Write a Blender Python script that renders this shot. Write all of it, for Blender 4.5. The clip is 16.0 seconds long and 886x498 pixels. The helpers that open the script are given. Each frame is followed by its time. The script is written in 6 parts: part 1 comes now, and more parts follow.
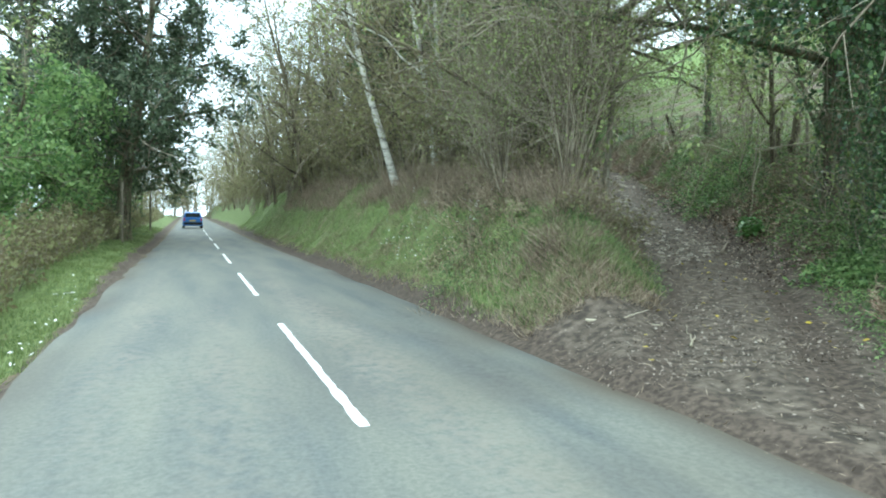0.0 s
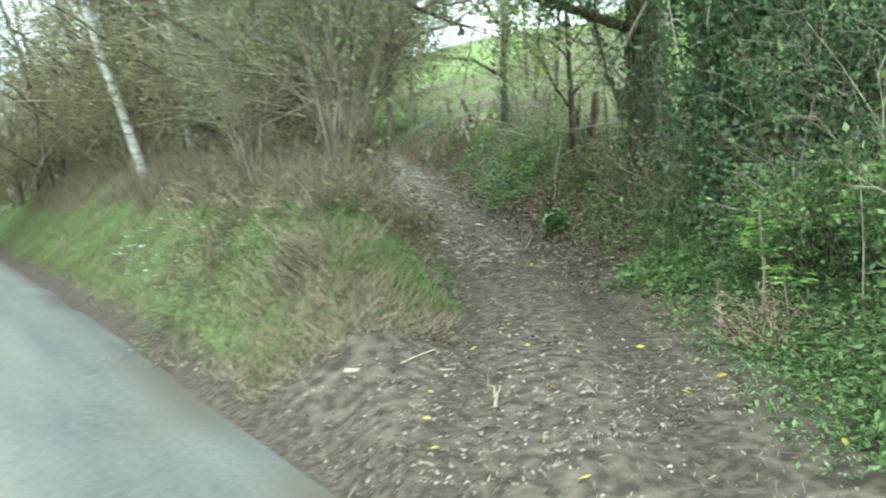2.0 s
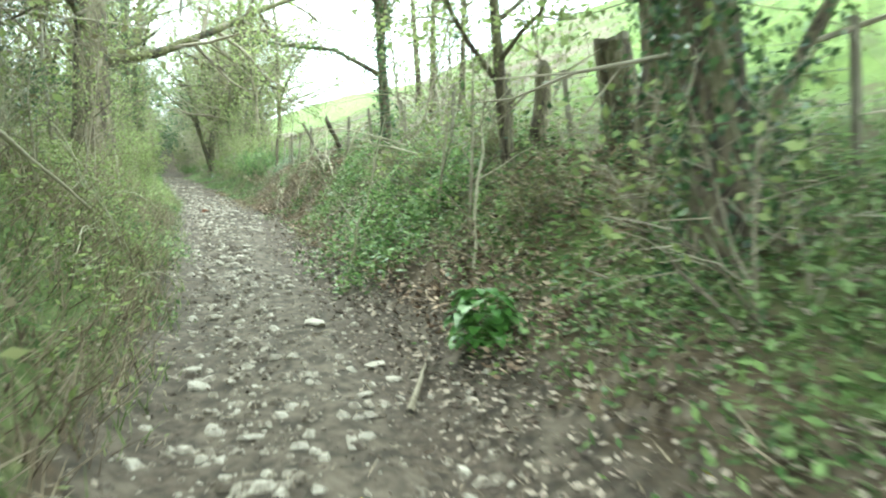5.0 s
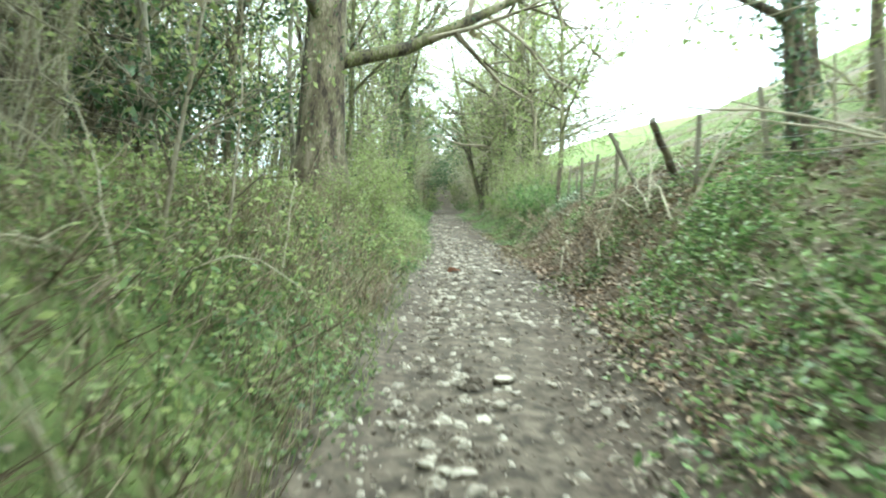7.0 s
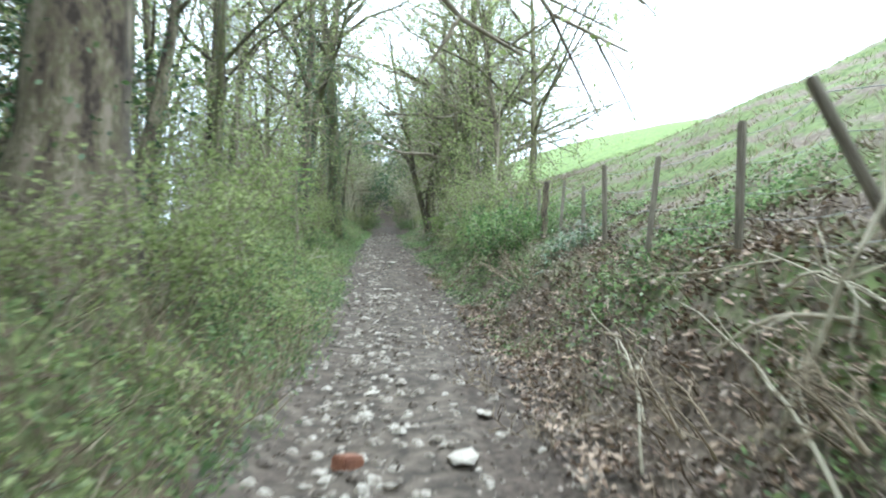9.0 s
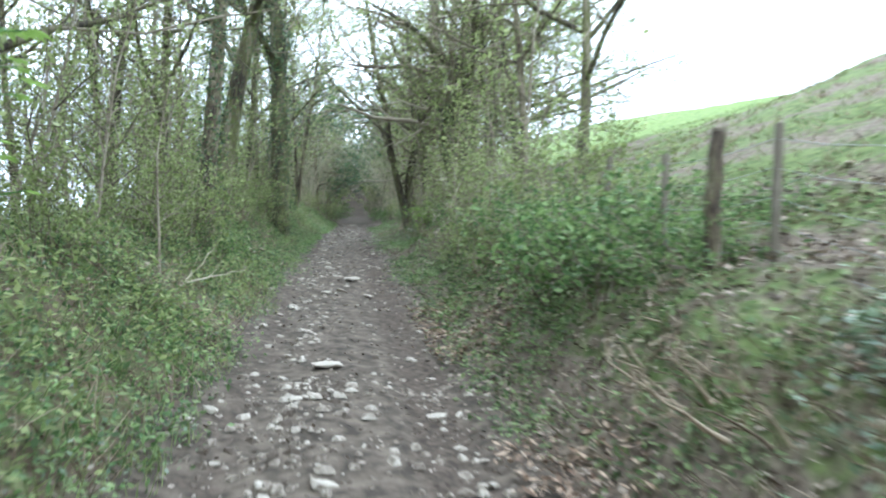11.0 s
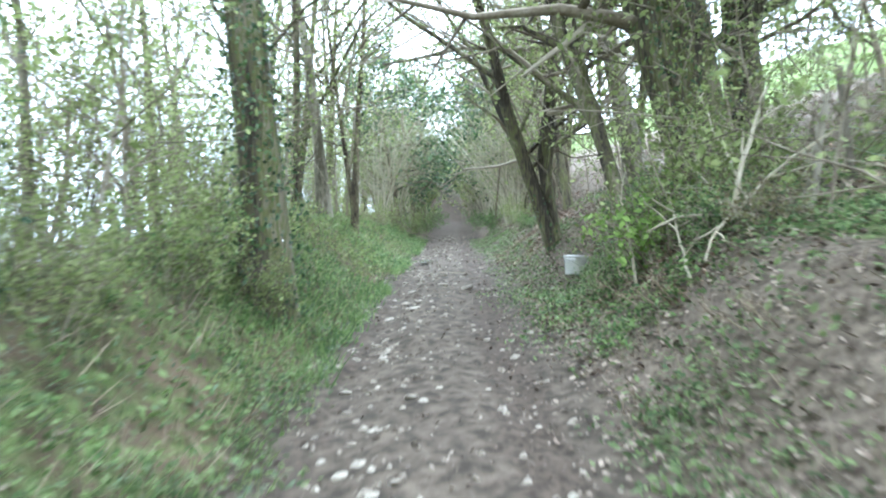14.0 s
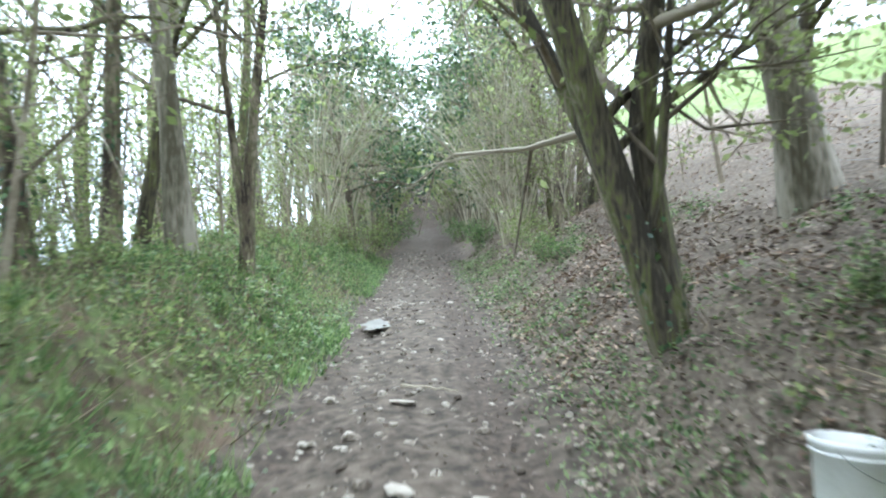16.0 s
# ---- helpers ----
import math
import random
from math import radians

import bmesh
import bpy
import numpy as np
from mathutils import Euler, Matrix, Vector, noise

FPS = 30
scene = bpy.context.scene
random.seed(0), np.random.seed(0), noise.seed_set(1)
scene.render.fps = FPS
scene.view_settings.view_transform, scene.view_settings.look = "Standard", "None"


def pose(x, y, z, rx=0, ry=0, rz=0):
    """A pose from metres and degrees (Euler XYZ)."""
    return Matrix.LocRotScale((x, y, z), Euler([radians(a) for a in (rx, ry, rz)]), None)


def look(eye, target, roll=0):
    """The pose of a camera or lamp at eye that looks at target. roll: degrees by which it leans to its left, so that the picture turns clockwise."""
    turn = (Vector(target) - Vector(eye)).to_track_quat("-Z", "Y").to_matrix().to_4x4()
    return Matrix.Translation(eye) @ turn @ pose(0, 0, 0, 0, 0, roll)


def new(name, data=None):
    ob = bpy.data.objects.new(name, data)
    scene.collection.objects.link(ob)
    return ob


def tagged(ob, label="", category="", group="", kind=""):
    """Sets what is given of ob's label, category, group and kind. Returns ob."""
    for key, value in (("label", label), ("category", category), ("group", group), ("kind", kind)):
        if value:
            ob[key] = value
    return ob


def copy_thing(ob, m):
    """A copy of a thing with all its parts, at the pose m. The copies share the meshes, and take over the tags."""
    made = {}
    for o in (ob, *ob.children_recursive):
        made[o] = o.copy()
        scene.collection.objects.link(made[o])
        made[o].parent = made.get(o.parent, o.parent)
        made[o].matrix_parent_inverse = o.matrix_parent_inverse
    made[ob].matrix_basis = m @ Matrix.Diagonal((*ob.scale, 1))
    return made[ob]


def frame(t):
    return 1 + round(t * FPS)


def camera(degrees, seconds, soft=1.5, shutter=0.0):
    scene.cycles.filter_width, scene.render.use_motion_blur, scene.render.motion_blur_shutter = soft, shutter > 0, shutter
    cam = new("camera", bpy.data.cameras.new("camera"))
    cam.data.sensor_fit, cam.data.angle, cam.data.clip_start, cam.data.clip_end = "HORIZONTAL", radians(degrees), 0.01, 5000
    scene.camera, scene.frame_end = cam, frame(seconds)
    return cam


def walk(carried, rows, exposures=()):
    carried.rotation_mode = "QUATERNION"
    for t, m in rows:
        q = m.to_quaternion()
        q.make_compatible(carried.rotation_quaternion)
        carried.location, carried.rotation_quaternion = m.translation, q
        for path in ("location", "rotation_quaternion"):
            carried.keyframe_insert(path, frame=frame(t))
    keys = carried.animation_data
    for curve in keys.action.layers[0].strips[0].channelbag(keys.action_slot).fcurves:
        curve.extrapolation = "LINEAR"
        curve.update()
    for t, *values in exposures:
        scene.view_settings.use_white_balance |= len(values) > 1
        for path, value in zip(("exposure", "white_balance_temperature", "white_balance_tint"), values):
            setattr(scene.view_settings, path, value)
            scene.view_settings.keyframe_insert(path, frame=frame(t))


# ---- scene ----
# camera and its drive: up the road, then right into the sunken lane
cam = camera(65.5, 16.0, soft=2.0, shutter=0.45)
PATH = [
    (0, (-1.259, -5.805, 1.670), -20.39, -2.91, 0.80),
    (0.5, (-1.107, -5.573, 1.687), -20.86, -2.89, 0.84),
    (1, (-0.713, -5.065, 1.708), -23.05, -2.84, 0.76),
    (1.5, (-0.052, -4.308, 1.727), -29.36, -2.82, 0.27),
    (2, (0.844, -3.376, 1.704), -35.96, -3.30, -0.67),
    (2.5, (1.704, -2.500, 1.684), -40.13, -4.01, -1.98),
    (3, (2.600, -1.568, 1.687), -43.54, -4.66, -2.33),
    (3.2, (2.959, -1.222, 1.713), -44.33, -4.59, -2.39),
    (3.5, (3.524, -0.675, 1.740), -45.87, -4.44, -2.52),
    (4, (4.558, 0.351, 1.800), -47.17, -2.83, -2.53),
    (4.5, (5.672, 1.535, 1.840), -46.71, -0.49, -2.25),
    (5, (6.804, 2.858, 1.890), -44.27, 1.46, -1.65),
    (5.3, (7.467, 3.698, 1.931), -41.77, 1.99, -1.12),
    (5.5, (7.901, 4.269, 2.000), -39.83, 2.12, -0.72),
    (6, (8.933, 5.916, 2.314), -33.17, 2.57, 0.05),
    (6.5, (9.680, 7.652, 2.611), -27.52, 3.68, 1.67),
    (7, (10.478, 9.445, 3.002), -22.05, 4.47, 2.03),
    (7.5, (11.310, 11.305, 3.341), -20.75, 5.14, 2.09),
    (8, (12.139, 13.133, 3.681), -22.60, 5.87, 2.37),
    (8.5, (12.901, 14.731, 4.084), -24.37, 5.75, 2.18),
    (8.7, (13.249, 15.387, 4.280), -25.02, 5.69, 1.63),
    (9, (13.779, 16.411, 4.558), -26.48, 5.70, 1.38),
    (9.5, (14.667, 18.263, 4.938), -29.87, 5.94, 1.25),
    (10, (15.532, 20.214, 5.241), -32.67, 6.13, 1.44),
    (10.5, (16.350, 22.148, 5.497), -32.81, 5.90, 1.91),
    (10.8, (16.807, 23.256, 5.654), -30.76, 5.40, 2.31),
    (11, (17.102, 23.972, 5.766), -28.73, 4.96, 2.60),
    (11.5, (17.844, 25.860, 6.114), -23.90, 4.24, 4.21),
    (12, (18.655, 27.997, 6.438), -19.32, 4.88, 2.73),
    (12.5, (19.374, 30.104, 6.700), -16.60, 4.95, 1.34),
    (13, (20.106, 32.168, 7.075), -17.63, 3.94, 0.45),
    (13.5, (20.894, 34.069, 7.457), -19.66, 3.87, -1.21),
    (14, (21.798, 36.137, 7.874), -20.63, 4.67, -2.93),
    (14.5, (22.622, 38.139, 8.262), -21.57, 5.81, -4.14),
    (15, (23.236, 40.165, 8.634), -22.73, 6.17, -1.85),
    (15.5, (24.021, 42.067, 9.009), -22.93, 5.57, -1.63),
    (16, (24.915, 44.046, 9.393), -22.91, 4.56, -2.68),
]


def aim(x, y, z, yaw, pitch, roll):
    yaw, pitch = radians(yaw), radians(pitch)
    ahead = Vector((-math.sin(yaw) * math.cos(pitch), math.cos(yaw) * math.cos(pitch), math.sin(pitch)))
    eye = Vector((x, y, z))
    return look(eye, eye + ahead * 2.0, roll)


walk(cam, [(t, aim(*eye, yaw, pitch, roll)) for t, eye, yaw, pitch, roll in PATH], exposures=((0.0,1.55,5600,-8),(1.5,1.8,5800,-9),(2.2,2.15,5850,-10),(3.0,2.45,5900,-11),(5.5,2.7,6000,-13),(6.8,2.55,6000,-12),(8.3,2.2,5580,-1),(11.0,2.03,5420,5),(12.5,2.25,5280,7),(14.2,2.71,5330,5),(16.0,2.55,5450,6)))

# ---- light: bright overcast sky ----
world = bpy.data.worlds.new("sky")
scene.world = world
world.use_nodes = True
wn, wl = world.node_tree.nodes, world.node_tree.links
bg = wn["Background"]
sky = wn.new("ShaderNodeTexSky")
sky.sky_type = "NISHITA"
sky.sun_disc = False
sky.sun_elevation, sky.sun_rotation = radians(48), radians(200)
sky.dust_density = 4.0
cloud_pos = wn.new("ShaderNodeTexCoord")
cloud = wn.new("ShaderNodeTexNoise")
cloud.inputs["Scale"].default_value, cloud.inputs["Detail"].default_value = 2.2, 6
wl.new(cloud_pos.outputs["Generated"], cloud.inputs["Vector"])
ramp = wn.new("ShaderNodeValToRGB")
ramp.color_ramp.elements[0].position, ramp.color_ramp.elements[0].color = 0.3, (6.5, 7.0, 7.6, 1)
ramp.color_ramp.elements[1].position, ramp.color_ramp.elements[1].color = 0.65, (10.0, 10.2, 10.4, 1)
wl.new(cloud.outputs["Fac"], ramp.inputs["Fac"])
veil = wn.new("ShaderNodeMix")
veil.data_type = "RGBA"
veil.inputs["Factor"].default_value = 0.85
wl.new(sky.outputs["Color"], veil.inputs["A"])
wl.new(ramp.outputs["Color"], veil.inputs["B"])
wl.new(veil.outputs["Result"], bg.inputs["Color"])
bg.inputs["Strength"].default_value = 0.12
sun = new("sun", bpy.data.lights.new("sun", "SUN"))
sun.data.energy, sun.data.angle, sun.data.color = 1.0, radians(25), (1.0, 0.96, 0.9)
sun.matrix_world = look((0, 0, 30), (0 - math.sin(radians(200)) * -10, 10 * math.cos(radians(200)), 30 - 11))


# ---- materials ----
def mat(name, colors, scale=4.0, rough=0.8, bump=0.3, fine=40.0, spec=0.3, leaf=0.0, vary=0.0, bump_scale=None, stretch=(1, 1, 1), span=0.28):
    """A surface of two scales of noise between the given colours; span: how wide the noise values are spread over them; leaf: share of light let through; vary: change from piece to piece."""
    m = bpy.data.materials.new(name)
    m.use_nodes = True
    n, l = m.node_tree.nodes, m.node_tree.links
    b = n["Principled BSDF"]
    pos = n.new("ShaderNodeTexCoord")
    mapping = n.new("ShaderNodeMapping")
    mapping.inputs["Scale"].default_value = stretch
    l.new(pos.outputs["Object"], mapping.inputs["Vector"])
    coarse, grain = n.new("ShaderNodeTexNoise"), n.new("ShaderNodeTexNoise")
    for node, s in ((coarse, scale), (grain, fine)):
        node.inputs["Scale"].default_value, node.inputs["Detail"].default_value = s, 5
        l.new(mapping.outputs["Vector"], node.inputs["Vector"])
    mixed = n.new("ShaderNodeMath")
    mixed.operation = "MULTIPLY_ADD"
    l.new(coarse.outputs["Fac"], mixed.inputs[0])
    mixed.inputs[1].default_value = 0.6
    half = n.new("ShaderNodeMath")
    half.operation = "MULTIPLY"
    l.new(grain.outputs["Fac"], half.inputs[0])
    half.inputs[1].default_value = 0.4
    l.new(half.outputs[0], mixed.inputs[2])
    fac = mixed.outputs[0]
    if vary:
        isl = n.new("ShaderNodeNewGeometry")
        add = n.new("ShaderNodeMath")
        add.operation = "MULTIPLY_ADD"
        shift = n.new("ShaderNodeMath")
        shift.operation = "SUBTRACT"
        l.new(isl.outputs["Random Per Island"], shift.inputs[0])
        shift.inputs[1].default_value = 0.5
        l.new(shift.outputs[0], add.inputs[0])
        add.inputs[1].default_value = vary
        l.new(fac, add.inputs[2])
        fac = add.outputs[0]
    r = n.new("ShaderNodeValToRGB")
    while len(r.color_ramp.elements) < len(colors):
        r.color_ramp.elements.new(0.5)
    for i, c in enumerate(colors):
        e = r.color_ramp.elements[i]
        e.position, e.color = 0.5 - span / 2 + span * i / max(1, len(colors) - 1), (*c, 1)
    l.new(fac, r.inputs["Fac"])
    l.new(r.outputs["Color"], b.inputs["Base Color"])
    b.inputs["Roughness"].default_value = rough
    b.inputs["Specular IOR Level"].default_value = spec
    if bump:
        bp = n.new("ShaderNodeBump")
        bp.inputs["Strength"].default_value, bp.inputs["Distance"].default_value = bump, bump_scale or 0.02
        l.new(fac, bp.inputs["Height"])
        l.new(bp.outputs["Normal"], b.inputs["Normal"])
    if leaf:
        tr = n.new("ShaderNodeBsdfTranslucent")
        l.new(r.outputs["Color"], tr.inputs["Color"])
        mx = n.new("ShaderNodeMixShader")
        mx.inputs["Fac"].default_value = leaf
        l.new(b.outputs["BSDF"], mx.inputs[1])
        l.new(tr.outputs["BSDF"], mx.inputs[2])
        l.new(mx.outputs["Shader"], n["Material Output"].inputs["Surface"])
    return m


BARK = mat("bark", [(0.04, 0.031, 0.023), (0.115, 0.09, 0.066), (0.13, 0.122, 0.064), (0.24, 0.2, 0.15)], 5, 0.9, 1.0, 38, stretch=(1, 1, 0.22), bump_scale=0.05, span=0.17)
BARK_MOSS = mat("mossy_bark", [(0.042, 0.036, 0.026), (0.1, 0.084, 0.06), (0.12, 0.13, 0.045), (0.2, 0.175, 0.125)], 3.2, 0.95, 1.0, 30, stretch=(1, 1, 0.16), bump_scale=0.05, span=0.17)
BARK_PALE = mat("pale_bark", [(0.1, 0.09, 0.06), (0.2, 0.18, 0.135), (0.33, 0.3, 0.24)], 3, 0.9, 0.8, 26, stretch=(1, 1, 0.2), bump_scale=0.03, span=0.17)
BIRCH = mat("birch_bark", [(0.06, 0.055, 0.05), (0.45, 0.43, 0.38), (0.62, 0.6, 0.55)], 2.0, 0.7, 0.4, 10, stretch=(1, 1, 2.5))
TWIG = mat("twig", [(0.12, 0.098, 0.07), (0.235, 0.197, 0.145), (0.34, 0.3, 0.23)], 2, 0.9, 0.0, 15, vary=0.5)
TWIG_PALE = mat("pale_twig", [(0.22, 0.19, 0.13), (0.36, 0.32, 0.23), (0.46, 0.42, 0.32)], 2, 0.9, 0.0, 15, vary=0.5)
LEAF_SPRING = mat("spring_leaf", [(0.165, 0.205, 0.07), (0.275, 0.335, 0.12), (0.385, 0.44, 0.19)], 1.2, 0.55, 0, 8, 0.4, leaf=0.56, vary=0.6)
LEAF_BUSH = mat("hedge_leaf", [(0.08, 0.145, 0.045), (0.165, 0.26, 0.085), (0.26, 0.365, 0.135)], 1.2, 0.5, 0, 8, 0.4, leaf=0.4, vary=0.6)
LEAF_BUD = mat("brown_bud", [(0.16, 0.135, 0.075), (0.23, 0.205, 0.115), (0.25, 0.26, 0.12)], 1.2, 0.7, 0, 8, 0.3, leaf=0.35, vary=0.7)
LEAF_IVY = mat("ivy_leaf", [(0.025, 0.058, 0.02), (0.055, 0.105, 0.036), (0.1, 0.165, 0.058)], 1.5, 0.35, 0, 8, 0.5, leaf=0.2, vary=0.7)
LEAF_DARK = mat("dark_needle", [(0.045, 0.068, 0.038), (0.085, 0.118, 0.065), (0.135, 0.17, 0.1)], 1.0, 0.6, 0, 8, 0.3, leaf=0.25, vary=0.6)
HERB = mat("herb_leaf", [(0.08, 0.132, 0.048), (0.175, 0.255, 0.1), (0.28, 0.37, 0.16)], 1.0, 0.5, 0, 9, 0.4, leaf=0.56, vary=0.7)
GROUND_IVY = mat("ground_ivy", [(0.07, 0.115, 0.06), (0.13, 0.19, 0.105), (0.2, 0.27, 0.16)], 1.2, 0.4, 0, 9, 0.5, leaf=0.25, vary=0.6)
SYCAMORE_LEAF = mat("sycamore_leaf", [(0.17, 0.27, 0.06), (0.27, 0.4, 0.1), (0.36, 0.5, 0.15)], 1.2, 0.5, 0, 8, 0.3, leaf=0.45, vary=0.5)
LEAF_FRESH = mat("fresh_leaf", [(0.09, 0.165, 0.05), (0.18, 0.285, 0.095), (0.275, 0.385, 0.145)], 1.2, 0.5, 0, 8, 0.4, leaf=0.4, vary=0.6)
DOCK_LEAF = mat("broad_leaf", [(0.06, 0.15, 0.03), (0.1, 0.22, 0.045), (0.16, 0.29, 0.075)], 3, 0.45, 0.3, 30, 0.4, leaf=0.3, vary=0.4)
GRASS = mat("grass_blade", [(0.1, 0.145, 0.045), (0.19, 0.245, 0.09), (0.29, 0.335, 0.145)], 0.7, 0.6, 0, 6, 0.3, leaf=0.3, vary=0.5)
STRAW = mat("dead_grass", [(0.13, 0.1, 0.068), (0.25, 0.2, 0.14), (0.38, 0.315, 0.225)], 1.0, 0.9, 0, 9, 0.2, vary=0.7)
LITTER = mat("dead_leaf", [(0.085, 0.062, 0.048), (0.19, 0.142, 0.11), (0.29, 0.228, 0.18), (0.37, 0.305, 0.245)], 1.5, 0.8, 0, 12, 0.3, vary=0.9)
RUSSET = mat("russet_leaf", [(0.15, 0.1, 0.068), (0.29, 0.205, 0.145), (0.44, 0.335, 0.245)], 1.5, 0.85, 0, 12, 0.25, vary=0.8)
BRACKEN = mat("dead_bracken", [(0.115, 0.088, 0.062), (0.215, 0.168, 0.122), (0.335, 0.275, 0.205)], 1.5, 0.9, 0, 12, 0.2, vary=0.8)
TRODDEN = mat("trodden_leaf", [(0.06, 0.046, 0.036), (0.12, 0.094, 0.073), (0.2, 0.162, 0.128), (0.3, 0.255, 0.21)], 1.5, 0.9, 0, 12, 0.2, vary=0.8)
YELLOW = mat("yellow_leaf", [(0.4, 0.3, 0.04), (0.6, 0.48, 0.06)], 3, 0.6, 0, 20, vary=0.4)
STONE = mat("limestone", [(0.1, 0.08, 0.062), (0.2, 0.168, 0.134), (0.31, 0.272, 0.222), (0.44, 0.398, 0.335)], 5, 0.85, 0.5, 30, vary=0.45)
BRICK_MAT = mat("red_brick", [(0.17, 0.075, 0.045), (0.27, 0.125, 0.075)], 8, 0.9, 0.5, 60)
WOOD_GREY = mat("weathered_wood", [(0.09, 0.075, 0.055), (0.17, 0.15, 0.115), (0.27, 0.24, 0.19)], 4, 0.9, 0.6, 30, stretch=(1, 1, 0.2))
WIRE = mat("galvanised_wire", [(0.2, 0.2, 0.2), (0.35, 0.35, 0.34)], 8, 0.5, 0, 40, 0.5)
BUCKET_MAT = mat("white_plastic", [(0.78, 0.78, 0.75), (0.86, 0.86, 0.84), (0.9, 0.9, 0.88)], 4, 0.45, 0.05, 40, 0.5)
PAINT_WHITE = mat("road_paint", [(0.45, 0.45, 0.43), (0.72, 0.72, 0.7), (0.8, 0.8, 0.78)], 5, 0.7, 0.3, 60)
CAR_BLUE = mat("blue_car_paint", [(0.02, 0.12, 0.42), (0.03, 0.16, 0.5)], 2, 0.3, 0, 30, 0.6)
CAR_GLASS = mat("dark_glass", [(0.02, 0.025, 0.03), (0.04, 0.05, 0.06)], 2, 0.1, 0, 30, 0.6)
RUBBER = mat("rubber", [(0.015, 0.015, 0.015), (0.035, 0.035, 0.035)], 8, 0.8, 0.2, 50)
# pale base colour stands in for the sky mirrored in the puddle
WATER_SKY = mat("puddle_sky_pale", [(0.36, 0.35, 0.33), (0.48, 0.47, 0.45)], 3, 0.06, 0, 20, 0.6)
RED_LENS = mat("red_lens", [(0.4, 0.02, 0.02), (0.5, 0.04, 0.03)], 8, 0.3, 0, 50)


def road_material():
    """Worn grey asphalt: fine stone grain, paler wheel paths, darker stains."""
    m = mat("asphalt", [(0.092, 0.101, 0.1), (0.116, 0.126, 0.124), (0.14, 0.15, 0.147)], 22.0, 0.85, 0.5, 90, 0.3, bump_scale=0.005)
    n, l = m.node_tree.nodes, m.node_tree.links
    b = n["Principled BSDF"]
    base = b.inputs["Base Color"].links[0].from_socket
    pos = n.new("ShaderNodeTexCoord")
    stretch = n.new("ShaderNodeMapping")
    stretch.inputs["Scale"].default_value = (1.5, 0.22, 1)
    l.new(pos.outputs["Object"], stretch.inputs["Vector"])
    worn = n.new("ShaderNodeTexNoise")
    worn.inputs["Scale"].default_value, worn.inputs["Detail"].default_value = 1.0, 9
    l.new(stretch.outputs["Vector"], worn.inputs["Vector"])
    tone = n.new("ShaderNodeValToRGB")
    tone.color_ramp.elements[0].position, tone.color_ramp.elements[0].color = 0.36, (0.9, 0.91, 0.9, 1)
    tone.color_ramp.elements[1].position, tone.color_ramp.elements[1].color = 0.64, (1.34, 1.27, 1.1, 1)
    l.new(worn.outputs["Fac"], tone.inputs["Fac"])
    mul = n.new("ShaderNodeMix")
    mul.data_type, mul.blend_type = "RGBA", "MULTIPLY"
    mul.inputs["Factor"].default_value = 1.0
    l.new(base, mul.inputs["A"])
    l.new(tone.outputs["Color"], mul.inputs["B"])
    last = mul.outputs["Result"]
    for key, colour, share in (("worn", (0.22, 0.2, 0.165, 1), 0.75), ("damp", (0.06, 0.065, 0.068, 1), 0.8)):
        where, grain, amount, over = n.new("ShaderNodeAttribute"), n.new("ShaderNodeTexNoise"), n.new("ShaderNodeMath"), n.new("ShaderNodeMix")
        where.attribute_name = key
        grain.inputs["Scale"].default_value, grain.inputs["Detail"].default_value = 9.0, 8
        l.new(pos.outputs["Object"], grain.inputs["Vector"])
        amount.operation = "MULTIPLY"
        l.new(where.outputs["Fac"], amount.inputs[0])
        spread = n.new("ShaderNodeMapRange")
        spread.inputs["From Min"].default_value, spread.inputs["From Max"].default_value, spread.inputs["To Max"].default_value = 0.35, 0.62, share
        l.new(grain.outputs["Fac"], spread.inputs["Value"])
        l.new(spread.outputs["Result"], amount.inputs[1])
        over.data_type = "RGBA"
        l.new(amount.outputs[0], over.inputs["Factor"])
        l.new(last, over.inputs["A"])
        over.inputs["B"].default_value = colour
        last = over.outputs["Result"]
    mud = n.new("ShaderNodeAttribute")
    mud.attribute_name = "mud"
    soil = n.new("ShaderNodeMix")
    soil.data_type = "RGBA"
    l.new(mud.outputs["Fac"], soil.inputs["Factor"])
    l.new(last, soil.inputs["A"])
    soil.inputs["B"].default_value = (0.09, 0.072, 0.052, 1)
    l.new(soil.outputs["Result"], b.inputs["Base Color"])
    return m


